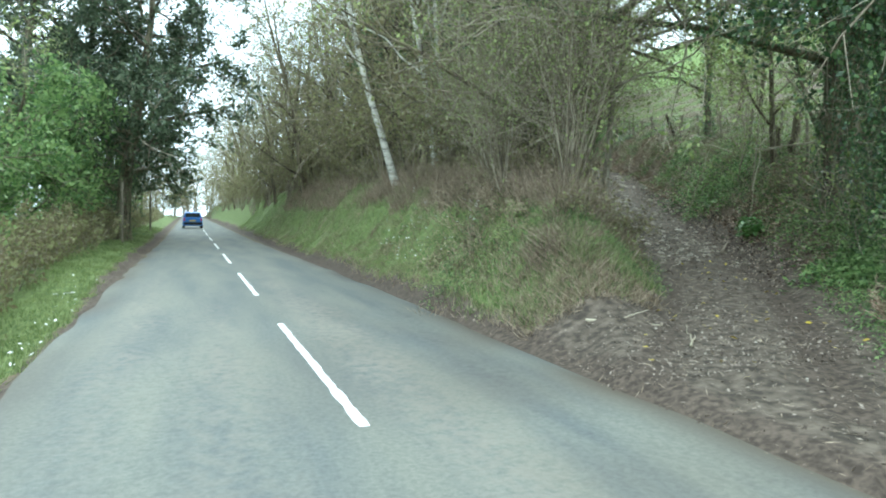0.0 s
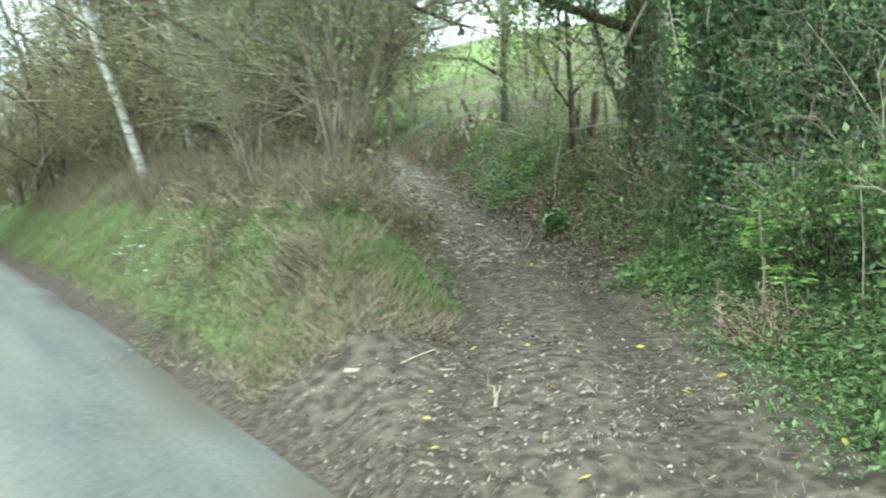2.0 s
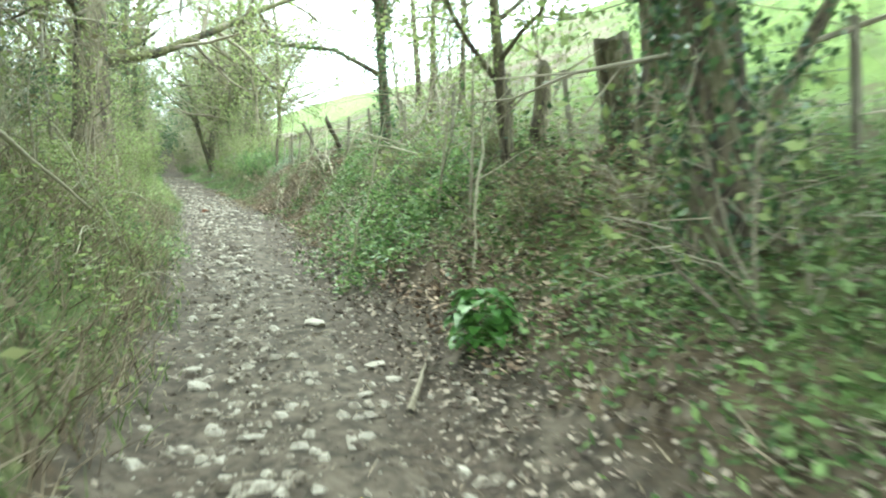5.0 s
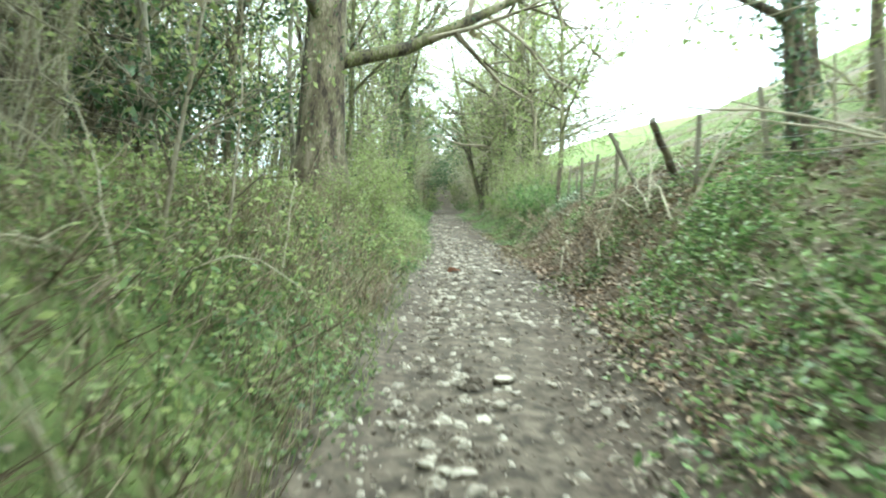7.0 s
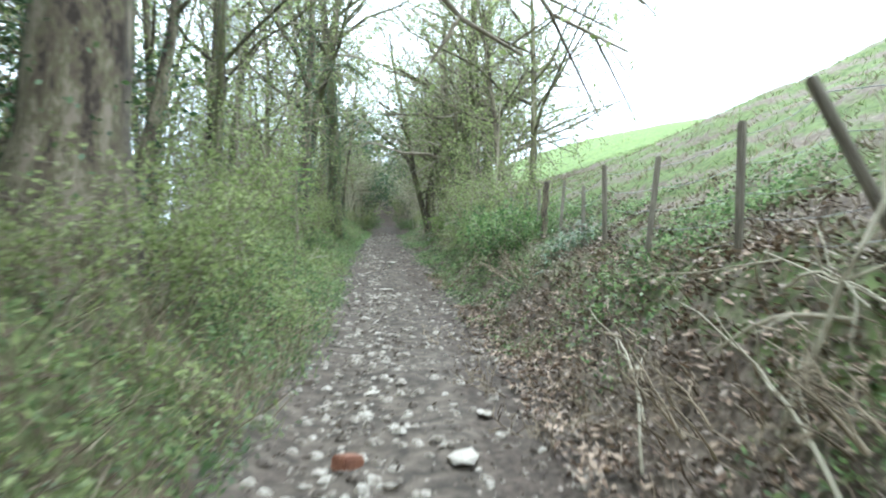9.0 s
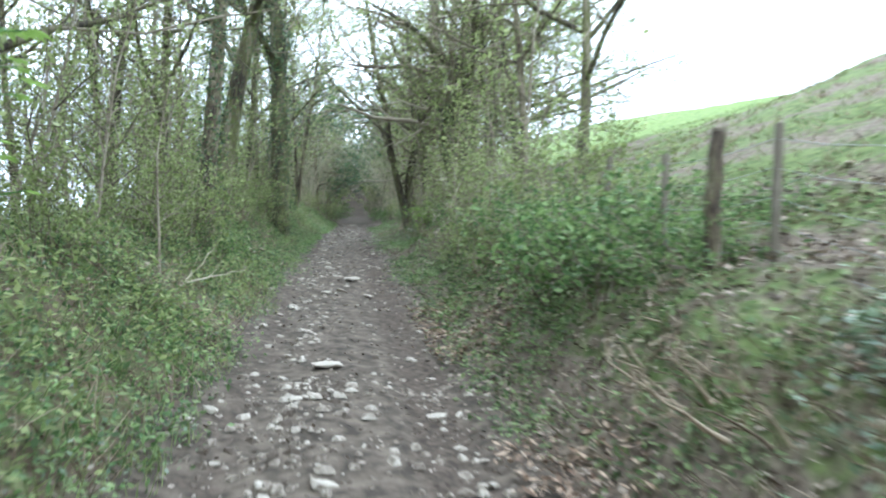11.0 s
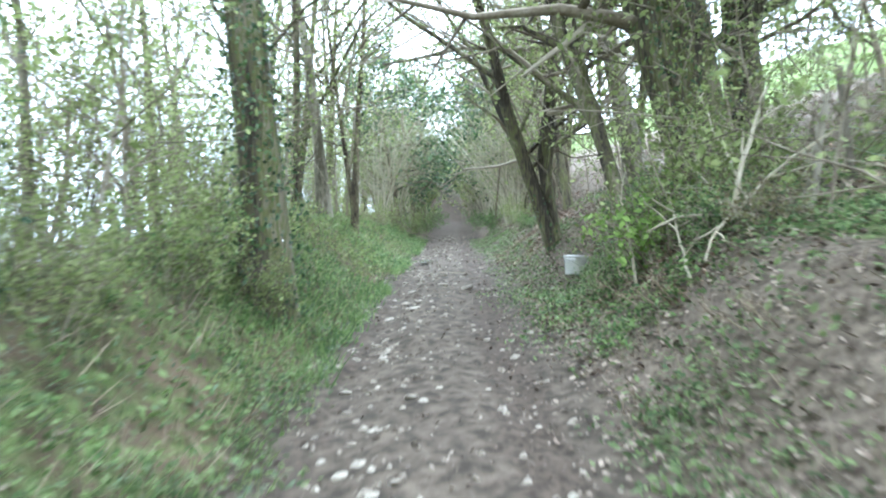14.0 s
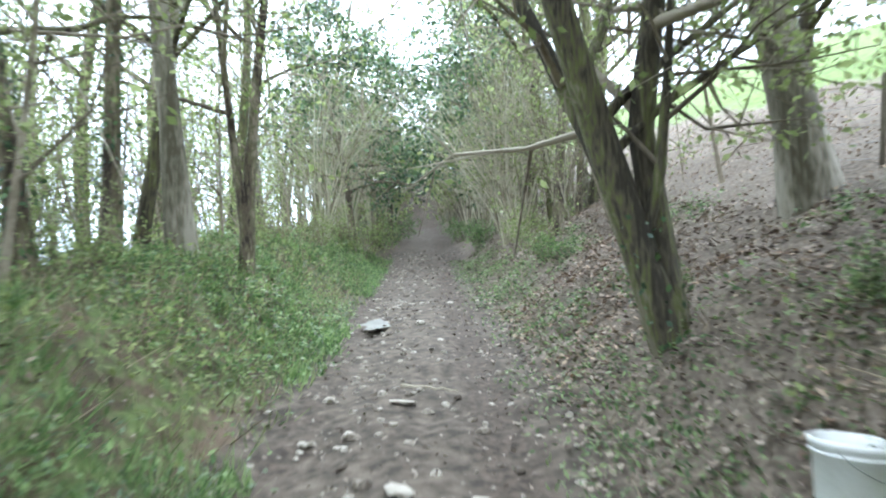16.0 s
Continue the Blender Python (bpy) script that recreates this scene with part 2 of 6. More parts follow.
def ground_material():
    """Soil, litter and moss by noise; green, mud and bare earth by where they grow (point attributes)."""
    m = mat("ground", [(0.05, 0.038, 0.025), (0.1, 0.075, 0.05), (0.17, 0.125, 0.085)], 1.4, 0.95, 0.8, 30, 0.2, bump_scale=0.02)
    n, l = m.node_tree.nodes, m.node_tree.links
    b = n["Principled BSDF"]
    last = b.inputs["Base Color"].links[0].from_socket

    def layer(attribute, dark, light, scale, last):
        at = n.new("ShaderNodeAttribute")
        at.attribute_name = attribute
        pos = n.new("ShaderNodeTexCoord")
        tex = n.new("ShaderNodeTexNoise")
        tex.inputs["Scale"].default_value, tex.inputs["Detail"].default_value = scale, 7
        l.new(pos.outputs["Object"], tex.inputs["Vector"])
        col = n.new("ShaderNodeValToRGB")
        col.color_ramp.elements[0].position, col.color_ramp.elements[0].color = 0.36, (*dark, 1)
        col.color_ramp.elements[1].position, col.color_ramp.elements[1].color = 0.66, (*light, 1)
        l.new(tex.outputs["Fac"], col.inputs["Fac"])
        edge = n.new("ShaderNodeTexNoise")
        edge.inputs["Scale"].default_value, edge.inputs["Detail"].default_value = 5.0, 6
        l.new(pos.outputs["Object"], edge.inputs["Vector"])
        shift = n.new("ShaderNodeMath")
        shift.operation = "MULTIPLY_ADD"
        l.new(edge.outputs["Fac"], shift.inputs[0])
        shift.inputs[1].default_value, shift.inputs[2].default_value = 1.4, -0.7
        add = n.new("ShaderNodeMath")
        add.operation = "ADD"
        l.new(at.outputs["Fac"], add.inputs[0])
        l.new(shift.outputs[0], add.inputs[1])
        sharp = n.new("ShaderNodeMapRange")
        sharp.inputs["From Min"].default_value, sharp.inputs["From Max"].default_value = 0.35, 0.65
        l.new(add.outputs[0], sharp.inputs["Value"])
        mix = n.new("ShaderNodeMix")
        mix.data_type = "RGBA"
        l.new(sharp.outputs["Result"], mix.inputs["Factor"])
        l.new(last, mix.inputs["A"])
        l.new(col.outputs["Color"], mix.inputs["B"])
        return mix.outputs["Result"]

    last = layer("litter", (0.098, 0.079, 0.06), (0.245, 0.2, 0.155), 18, last)
    last = layer("green", (0.07, 0.098, 0.032), (0.165, 0.205, 0.075), 9, last)
    last = layer("field", (0.08, 0.122, 0.03), (0.16, 0.22, 0.06), 3.5, last)
    last = layer("mud", (0.05, 0.041, 0.032), (0.152, 0.124, 0.096), 7, last)
    last = layer("rut", (0.046, 0.036, 0.028), (0.115, 0.09, 0.07), 14, last)
    l.new(last, b.inputs["Base Color"])
    return m


ASPHALT, GROUND = road_material(), ground_material()


# ---- mesh helpers ----
def mesh_of(name, verts, faces, material, smooth=False):
    me = bpy.data.meshes.new(name)
    me.from_pydata([tuple(v) for v in verts], [], [tuple(f) for f in faces])
    me.materials.append(material)
    if smooth:
        me.polygons.foreach_set("use_smooth", [True] * len(me.polygons))
    me.update()
    return me


def quads(name, centre, side, up, material):
    """Many four-cornered blades: arrays of centres, half-widths and half-lengths; a slight fold keeps them from lying flat."""
    n = len(centre)
    v = np.empty((n, 4, 3))
    v[:, 0], v[:, 1], v[:, 2], v[:, 3] = centre - up, centre + side, centre + up, centre - side
    me = bpy.data.meshes.new(name)
    me.vertices.add(4 * n)
    me.vertices.foreach_set("co", v.ravel())
    me.loops.add(4 * n)
    me.polygons.add(n)
    me.loops.foreach_set("vertex_index", np.arange(4 * n))
    me.polygons.foreach_set("loop_start", np.arange(0, 4 * n, 4))
    me.polygons.foreach_set("loop_total", np.full(n, 4))
    me.materials.append(material)
    me.update()
    me.validate()
    return me


def spikes(name, foot, side, tip, material):
    """Many narrow three-cornered blades."""
    n = len(foot)
    v = np.empty((n, 3, 3))
    v[:, 0], v[:, 1], v[:, 2] = foot - side, foot + side, tip
    me = bpy.data.meshes.new(name)
    me.vertices.add(3 * n)
    me.vertices.foreach_set("co", v.ravel())
    me.loops.add(3 * n)
    me.polygons.add(n)
    me.loops.foreach_set("vertex_index", np.arange(3 * n))
    me.polygons.foreach_set("loop_start", np.arange(0, 3 * n, 3))
    me.polygons.foreach_set("loop_total", np.full(n, 3))
    me.materials.append(material)
    me.update()
    me.validate()
    return me


def part(name, me, parent, label=""):
    ob = new(name, me)
    ob.parent = parent
    return tagged(ob, label) if label else ob


def thing(name, place, label, category, group="", kind="", turn=0.0):
    ob = new(name)
    ob.empty_display_size = 0.2
    ob.matrix_world = pose(*place, 0, 0, turn)
    return tagged(ob, label, category, group, kind)


def hash2(ix, iy, k):
    v = np.sin(ix * 127.1 + iy * 311.7 + k * 74.7) * 43758.5453
    return v - np.floor(v)


def vnoise(x, y, k=0):
    """Smooth noise from 0 to 1 over arrays."""
    x, y = np.asarray(x, float), np.asarray(y, float)
    ix, iy = np.floor(x), np.floor(y)
    fx, fy = x - ix, y - iy
    fx, fy = fx * fx * (3 - 2 * fx), fy * fy * (3 - 2 * fy)
    a, b = hash2(ix, iy, k), hash2(ix + 1, iy, k)
    c, d = hash2(ix, iy + 1, k), hash2(ix + 1, iy + 1, k)
    return (a * (1 - fx) + b * fx) * (1 - fy) + (c * (1 - fx) + d * fx) * fy


def smooth(a, b, x):
    u = np.clip((x - a) / (b - a), 0, 1)
    return u * u * (3 - 2 * u)


# ---- the lie of the land ----
# the lane's middle line: x, y, z
LANE = np.array([(0.6, -4.6, 0.0), (3.0, -1.6, 0.04), (5.0, 0.5, 0.22), (7.0, 2.9, 0.42), (8.6, 5.2, 0.66), (9.9, 7.6, 1.02),
                 (11.2, 10.2, 1.45), (13.3, 15.0, 2.4), (15.0, 18.9, 3.3), (17.3, 24.2, 4.1), (20.0, 31.3, 5.2), (22.1, 37.3, 6.25),
                 (25.1, 45.2, 7.7), (27.1, 50.0, 8.5), (29.0, 55.0, 9.2), (32.2, 63.0, 10.4), (36.5, 73.5, 12.0), (47.0, 101.0, 16.6), (62.0, 140.0, 22.0)])
_len = np.r_[0, np.cumsum(np.hypot(*np.diff(LANE[:, :2], axis=0).T))]
_s = np.arange(0, _len[-1], 0.25)
LINE = np.stack([np.interp(_s, _len, LANE[:, i]) for i in range(3)], 1)
for _ in range(30):
    LINE[1:-1] = 0.25 * LINE[:-2] + 0.5 * LINE[1:-1] + 0.25 * LINE[2:]
_dir = np.gradient(LINE[:, :2], axis=0)
_dir /= np.linalg.norm(_dir, axis=1)[:, None]


def lane_place(x, y):
    """For points: the way along the lane, the way to its right, and the lane's height there."""
    x, y = np.atleast_1d(x).astype(float), np.atleast_1d(y).astype(float)
    best = np.full(x.shape, 1e9)
    idx = np.zeros(x.shape, int)
    for i in range(0, len(LINE), 2):
        d = (x - LINE[i, 0]) ** 2 + (y - LINE[i, 1]) ** 2
        k = d < best
        best[k], idx[k] = d[k], i
    off = np.stack([x - LINE[idx, 0], y - LINE[idx, 1]], -1)
    side = off[..., 0] * _dir[idx, 1] - off[..., 1] * _dir[idx, 0]
    along = (off * _dir[idx]).sum(-1)
    slope = np.gradient(LINE[:, 2], 0.25)[idx]
    side = np.sign(side) * np.sqrt(best)
    return _s[idx] + np.clip(along, -1, 1), side, LINE[idx, 2] + slope * np.clip(along, -0.5, 0.5)


def height(x, y, rough=True):
    x, y = np.atleast_1d(x).astype(float), np.atleast_1d(y).astype(float)
    s, d, z = lane_place(x, y)
    # right of the lane: a bank up to the fence, then the sloping pasture
    bank = np.interp(s, [0, 8, 12, 18, 24, 30, 36, 46, 56, 62, 70, 90], [0.2, 0.7, 1.3, 2.0, 1.8, 1.45, 1.15, 1.3, 1.2, 1.1, 1.2, 1.4])
    wide = np.interp(s, [0, 18, 24, 30, 36, 50, 62, 80], [3.6, 3.4, 3.0, 2.5, 2.6, 3.0, 3.4, 3.2])
    reach = np.interp(s, [0, 20, 30, 40, 52, 66, 85, 120], [58, 52, 46, 40, 34, 30, 28, 30])
    pasture = np.interp(s, [0, 20, 30, 40, 52, 66, 85, 120], [0.45, 0.53, 0.62, 0.66, 0.48, 0.51, 0.6, 0.7]) * reach * (1 - np.exp(-np.maximum(d - wide, 0) / reach))
    foot = np.interp(s, [0, 12, 20, 26, 54, 58, 61, 90], [1.5, 0.7, 0.8, 1.3, 1.5, 2.0, 1.1, 1.4])
    right = bank * smooth(foot, wide, d) + pasture
    # left: a lower bank with a broad top that falls away to the road
    lb = np.interp(s, [0, 6, 9, 13, 20, 32, 45, 60, 90], [0.1, 0.8, 1.5, 1.8, 1.6, 1.2, 1.0, 1.3, 1.3])
    left = lb * smooth(np.interp(s, [8, 14, 20], [0.9, 1.0, 1.25]), 3.2, -d) - 0.22 * np.maximum(-d - 4.5, 0)
    flat = np.where(d > 0, right, left)
    ruts = -0.05 * np.exp(-((np.abs(d) - 0.75) / 0.28) ** 2) + 0.02 * np.exp(-(d / 0.35) ** 2)
    lane = z + flat + ruts * (s > 5) + 5.0 * smooth(106, 122, s) * smooth(16, 7, np.abs(d))
    # beside the road
    hedge = 0.25 * smooth(2.75, 3.4, x) + 2.9 * smooth(3.1, 6.2, x) + 0.42 * np.maximum(x - 6.2, 0)
    verge = 0.22 * smooth(2.9, 4.6, -x) - 0.012 * np.maximum(-x - 6, 0)
    road = np.where(x > 0, hedge, verge) + 2.0 * np.maximum(d - 1.6, 0) * smooth(6, 13, s)
    k = 0.35
    h = -k * np.log(np.exp(-np.clip(lane, -40, 60) / k) + np.exp(-np.clip(road, -40, 60) / k))
    h = np.maximum(h, np.minimum(lane, road) - 0.25)
    onroad = smooth(3.1, 2.7, np.abs(x))
    lanew = smooth(1.9, 1.1, np.abs(d)) * (s > 3)
    h = h * (1 - lanew) + np.minimum(lane, road + 0.05) * lanew
    if rough:
        calm = smooth(5.5, 3.6, np.hypot((x - 4.2) / 1.5, y + 0.6))
        wild = (1 - onroad) * (1 - 0.75 * lanew) * (1 - 0.7 * calm)
        h = h + wild * (0.28 * (vnoise(x * 0.7, y * 0.7, 1) - 0.5) + 0.16 * (vnoise(x * 2.1, y * 2.1, 2) - 0.5)) + 0.035 * (vnoise(x * 5, y * 5, 3) - 0.5) * (1 - onroad) * (1 - 0.6 * calm)
        h = h + lanew * (1 - onroad) * (0.05 * (vnoise(x * 2.3, y * 2.3, 51) - 0.5) + 0.045 * (vnoise(x * 6.5, y * 6.5, 52) - 0.5))
    return h * (1 - onroad) + onroad * -0.07


def at(x, y, sink=0.03):
    return float(height(x, y)[0]) - sink


# ---- ground: one sheet to the horizon, the lane cut out of the same sheet ----
gx = np.unique(np.r_[-900, -500, -300, -180, -120, np.arange(-80, -8, 4), np.arange(-8, -2.5, 0.5), np.arange(-2.5, 2.6, 0.33), np.arange(2.6, 31, 0.2), np.arange(31, 40, 0.33), np.arange(40, 70, 1.5), np.arange(70, 160, 6), 200, 300, 500, 900])
gy = np.unique(np.r_[-600, -300, -150, -80, -50, np.arange(-30, -8, 2.0), np.arange(-8, -4, 0.33), np.arange(-4, 57, 0.2), np.arange(57, 64, 0.33), np.arange(64, 110, 1.5), np.arange(110, 200, 6), 240, 320, 450, 700, 1200])
GX, GY = np.meshgrid(gx, gy)
px, py = GX.ravel(), GY.ravel()
pz = height(px, py)
ps, pd, _ = lane_place(px, py)
nx, ny = len(gx), len(gy)
cell = (np.arange(ny - 1)[:, None] * nx + np.arange(nx - 1)).ravel()
face = np.stack([cell, cell + 1, cell + nx + 1, cell + nx], 1)
mid_d = np.abs(pd[face].mean(1))
mid_s, mid_x = ps[face].mean(1), px[face].mean(1)
is_lane = (mid_d < 1.45) & (mid_x > 2.8) & (mid_s < 90)


def sheet(name, faces):
    used = np.unique(faces)
    again = np.full(len(px), -1)
    again[used] = np.arange(len(used))
    me = mesh_of(name, np.stack([px, py, pz], 1)[used], again[faces], GROUND, True)
    x, y, s, d = px[used], py[used], ps[used], pd[used]
    mouth = smooth(4.5, 2.2, np.hypot((x - 4.2) / 1.5, y + 0.6))
    mud = np.maximum(smooth(1.75, 1.1, np.abs(d)) * (x > 2.5), mouth)
    mud = np.maximum(mud, smooth(0.42, 0.2, np.abs(np.abs(x) - 2.9)) * 0.95)
    rut = np.maximum(smooth(0.45, 0.1, np.abs(d - 0.72)) * 0.75, smooth(0.35, 0.1, np.abs(d + 0.95)) * 0.5) * (s > 4) + smooth(0.4, 0.15, np.abs(np.abs(x) - 2.9)) * 0.75 + 0.12 * mouth
    brow = np.interp(s, [20, 27, 50, 60], [3.8, 10.5, 10.5, 8.5])
    field = smooth(brow, brow + 2.5, d) * (s > 8) * (x > 6)
    terrace = smooth(2.4, 3.4, d) * smooth(22, 27, s) * (0.45 + 0.3 * np.sin(pz[used] * 7.5 + 2.5 * vnoise(x * 0.5, y * 0.5, 61)))
    field = np.maximum(field, smooth(5.5, 8, -x))
    bare = smooth(48, 54, s) * smooth(9, 5, d) * (d > 1)
    green = np.clip((0.72 - 0.25 * smooth(20, 30, s)) * smooth(1.0, 1.5, -d) + 0.55 * smooth(1.6, 2.2, d) * (s < 48), 0, 1) * (1 - 0.5 * bare)
    green = np.maximum(green, (x < 6) * (x > 2.9) * 0.75)
    green = np.maximum(green, (x < -3) * 0.9)
    green = np.where((d > 3) & (s > 24) & (s < 55), np.maximum(green * 0.4, terrace + 0.15), green)
    litter = 0.35 + 0.4 * smooth(1.0, 1.6, d) * (s > 20)
    for key, value in (("mud", mud), ("rut", rut), ("field", field * (1 - 0.8 * bare)), ("green", green * (1 - mud)), ("litter", np.clip(litter + bare, 0, 1))):
        a = me.attributes.new(key, "FLOAT", "POINT")
        a.data.foreach_set("value", np.clip(value, 0, 1))
    return new(name, me)


tagged(sheet("ground", face[~is_lane]), "earth banks and sloping pasture with grass, moss and leaf litter", "ground", kind="structure")
lane_ob = tagged(sheet("dirt_track", face[is_lane]), "muddy stony dirt track between earth banks", "track", kind="structure")

# ---- the road ----
ry = np.r_[np.arange(-60, -8, 2), np.arange(-8, 30, 0.25), np.arange(30, 260, 3)]
rx = np.linspace(-1, 1, 25)
RX, RY = np.meshgrid(rx, ry)
edge_r = 2.78 + 0.12 * (vnoise(RY * 0.9, RY * 0, 5) - 0.5) - 0.4 * smooth(8, 40, RY)
edge_l = 2.86 + 0.12 * (vnoise(RY * 0.9, RY * 0 + 4, 6) - 0.5) - 0.3 * smooth(12, 40, RY)
wx = np.where(RX > 0, RX * edge_r, RX * edge_l)
wz = 0.012 - 0.05 * (np.abs(RX) ** 2) - 0.05 * (np.abs(RX) > 0.999) + 0.03
cell = (np.arange(len(ry) - 1)[:, None] * 25 + np.arange(24)).ravel()
me = mesh_of("road", np.stack([wx, RY, wz], -1).reshape(-1, 3), np.stack([cell, cell + 1, cell + 26, cell + 25], 1), ASPHALT, True)
a = me.attributes.new("mud", "FLOAT", "POINT")
dirty = 0.85 * smooth(0.75, 1.0, np.abs(RX)) * vnoise(RY * 0.7, RX * 3, 8) + 0.35 * smooth(3.5, 0.5, np.hypot((wx - 1.6) / 1.0, (RY - 1.2) / 2.6)) * vnoise(wx * 2, RY * 0.8, 9)
a.data.foreach_set("value", np.clip(dirty, 0, 1).ravel())
for key, spots in (("worn", ((0.75, 2.2, 0.45, 5.0), (-0.9, 2.0, 0.4, 6.0), (0.6, 9.0, 0.35, 8.0), (-2.0, 6.0, 0.4, 7.0))), ("damp", ((1.65, 0.8, 0.3, 0.8), (1.75, 2.8, 0.28, 0.9), (2.1, 5.4, 0.2, 1.6)))):
    blot = sum(np.exp(-((wx - bx) / bw) ** 2 - ((RY - by) / bl) ** 2) for bx, by, bw, bl in spots)
    a = me.attributes.new(key, "FLOAT", "POINT")
    a.data.foreach_set("value", np.clip(blot * (0.3 + 0.9 * vnoise(wx * 3.5, RY * 1.6, 10)), 0, 1).ravel())
road = tagged(new("road", me), "worn grey asphalt country road with dirty edges", "road", kind="structure")


def dash(y0, y1, parent):
    """One painted centre mark with worn, uneven edges."""
    ys = np.arange(y0, y1 + 0.01, 0.15)
    v, f = [], []
    for i, y in enumerate(ys):
        w = 0.05 + 0.012 * (random.random() - 0.5)
        v += [(-w + 0.01 * random.random(), y, 0.047), (w - 0.01 * random.random(), y, 0.047)]
        if i:
            f.append((2 * i - 2, 2 * i - 1, 2 * i + 1, 2 * i))
    part("centre_line_mark", mesh_of("centre_line_mark", v, f, PAINT_WHITE), parent)


for i in range(-1, 11):
    dash(7.86 - 8.62 * 1 + i * 8.62, 13.03 - 8.62 + i * 8.62, road)


# ---- trees and bushes ----
def unit(v):
    return v / (np.linalg.norm(v, axis=-1, keepdims=True) + 1e-9)


def tubes(name, lines, material, sides):
    """Tapered limbs, one closed skin each, from (points, radii, level) lines; sides by level."""
    v, f, base = [], [], 0
    for pts, rad, level in lines:
        k = sides[min(level, len(sides) - 1)]
        t = unit(np.gradient(pts, axis=0))
        ref = np.where(np.abs(t[:, 2:3]) > 0.9, [[1.0, 0, 0]], [[0, 0, 1.0]])
        a = unit(np.cross(t, ref))
        b = np.cross(t, a)
        ang = np.arange(k) * 2 * np.pi / k
        lump = 1 + 0.12 * np.sin(ang * 2 + len(v)) + (0.08 * np.sin(ang * 3 + 1) if level == 0 else 0)
        ring = pts[:, None] + (np.cos(ang)[None, :, None] * a[:, None] + np.sin(ang)[None, :, None] * b[:, None]) * (rad[:, None] * lump)[:, :, None]
        n = len(pts)
        v.append(ring.reshape(-1, 3))
        i = base + (np.arange(n - 1)[:, None] * k + np.arange(k)).ravel()
        j = base + (np.arange(n - 1)[:, None] * k + (np.arange(k) + 1) % k).ravel()
        f.append(np.stack([i, j, j + k, i + k], 1))
        base += n * k
    return mesh_of(name, np.concatenate(v), np.concatenate(f).tolist(), material, True)


# points along a limb, by how many levels the plant has
SEGMENTS = {4: (10, 6, 4, 2), 3: (7, 4, 2)}


def grow(rng, p, d, length, r, level, out, tips, spec):
    """One limb with its side limbs. spec per level: (children, child length share, angle, wander, lift, first child at)."""
    kids, share, angle, wander, lift, first = spec[min(level, len(spec) - 1)]
    n = SEGMENTS[len(spec)][level]
    pts, q, dd = [np.array(p, float)], np.array(p, float), unit(np.array(d, float))
    for _ in range(n - 1):
        dd = unit(dd + rng.normal(0, wander, 3) + np.array([0, 0, lift]))
        q = q + dd * length / (n - 1)
        pts.append(q)
    pts = np.array(pts)
    end = 0.25 if level < len(spec) - 1 else 0.4
    rad = r * (1 - (1 - end) * np.linspace(0, 1, n) ** 0.8)
    if level == 0:
        rad[0] *= 1.45
    out.append((pts, rad, level))
    if level >= len(spec) - 1:
        tips.append(pts)
        return
    for c in range(kids):
        u = first + (1 - first) * (c + rng.random()) / kids
        i = min(int(u * (n - 1)), n - 2)
        w = u * (n - 1) - i
        start = pts[i] * (1 - w) + pts[i + 1] * w
        axis = unit(pts[i + 1] - pts[i])
        turn = c * 2.4 + rng.random() * 1.2
        a = unit(np.cross(axis, [0.3, 0.2, 1.0] if abs(axis[2]) < 0.9 else [1.0, 0, 0]))
        out_dir = a * math.cos(turn) + np.cross(axis, a) * math.sin(turn)
        an = radians(angle * (0.7 + 0.6 * rng.random()))
        grow(rng, start, axis * math.cos(an) + out_dir * math.sin(an), length * share * (0.65 + 0.6 * rng.random()) * (1.15 - 0.45 * u),
             max(rad[i] * 0.55, 0.006), level + 1, out, tips, spec)


def leaves_at(name, rng, places, size, material, spread=0.1, droop=0.0):
    n = len(places)
    c = places + rng.normal(0, spread, (n, 3))
    d = unit(rng.normal(0, 1, (n, 3)) + [0, 0, -droop])
    s = unit(np.cross(d, rng.normal(0, 1, (n, 3))))
    k = size * (0.6 + 0.8 * rng.random((n, 1)))
    return quads(name, c, s * k * 0.55, d * k, material)


def along_tips(rng, tips, per):
    out = []
    for pts in tips:
        u = rng.random(per) * (len(pts) - 1)
        i = np.minimum(u.astype(int), len(pts) - 2)
        w = (u - i)[:, None]
        out.append(pts[i] * (1 - w) + pts[i + 1] * w)
    return np.concatenate(out)


def ivy_on(rng, lines, per_metre, thick, size, upto):
    """Ivy leaves round the stout limbs, up to a height."""
    places, face_out = [], []
    for pts, rad, level in lines:
        if level > 1:
            continue
        n = int(np.linalg.norm(pts[-1] - pts[0]) * 1.7 * per_metre * (1 if level == 0 else 0.35))
        u = rng.random(n) * (len(pts) - 1)
        i = np.minimum(u.astype(int), len(pts) - 2)
        w = (u - i)[:, None]
        q = pts[i] * (1 - w) + pts[i + 1] * w
        a = rng.random(n) * 6.283
        out = np.stack([np.cos(a), np.sin(a), 0.3 * rng.normal(0, 1, n)], -1)
        rr = (rad[i] + thick * rng.random(n) ** 1.5)[:, None]
        keep = q[:, 2] < upto
        places.append((q + out * rr)[keep])
        face_out.append(out[keep])
    places, face_out = np.concatenate(places), np.concatenate(face_out)
    n = len(places)
    d = unit(np.array([0, 0, -1.0]) + rng.normal(0, 0.7, (n, 3)))
    s = unit(np.cross(d, face_out) + rng.normal(0, 0.3, (n, 3)))
    k = size * (0.6 + 0.8 * rng.random((n, 1)))
    return quads("ivy", places, s * k * 0.7, d * k, LEAF_IVY)


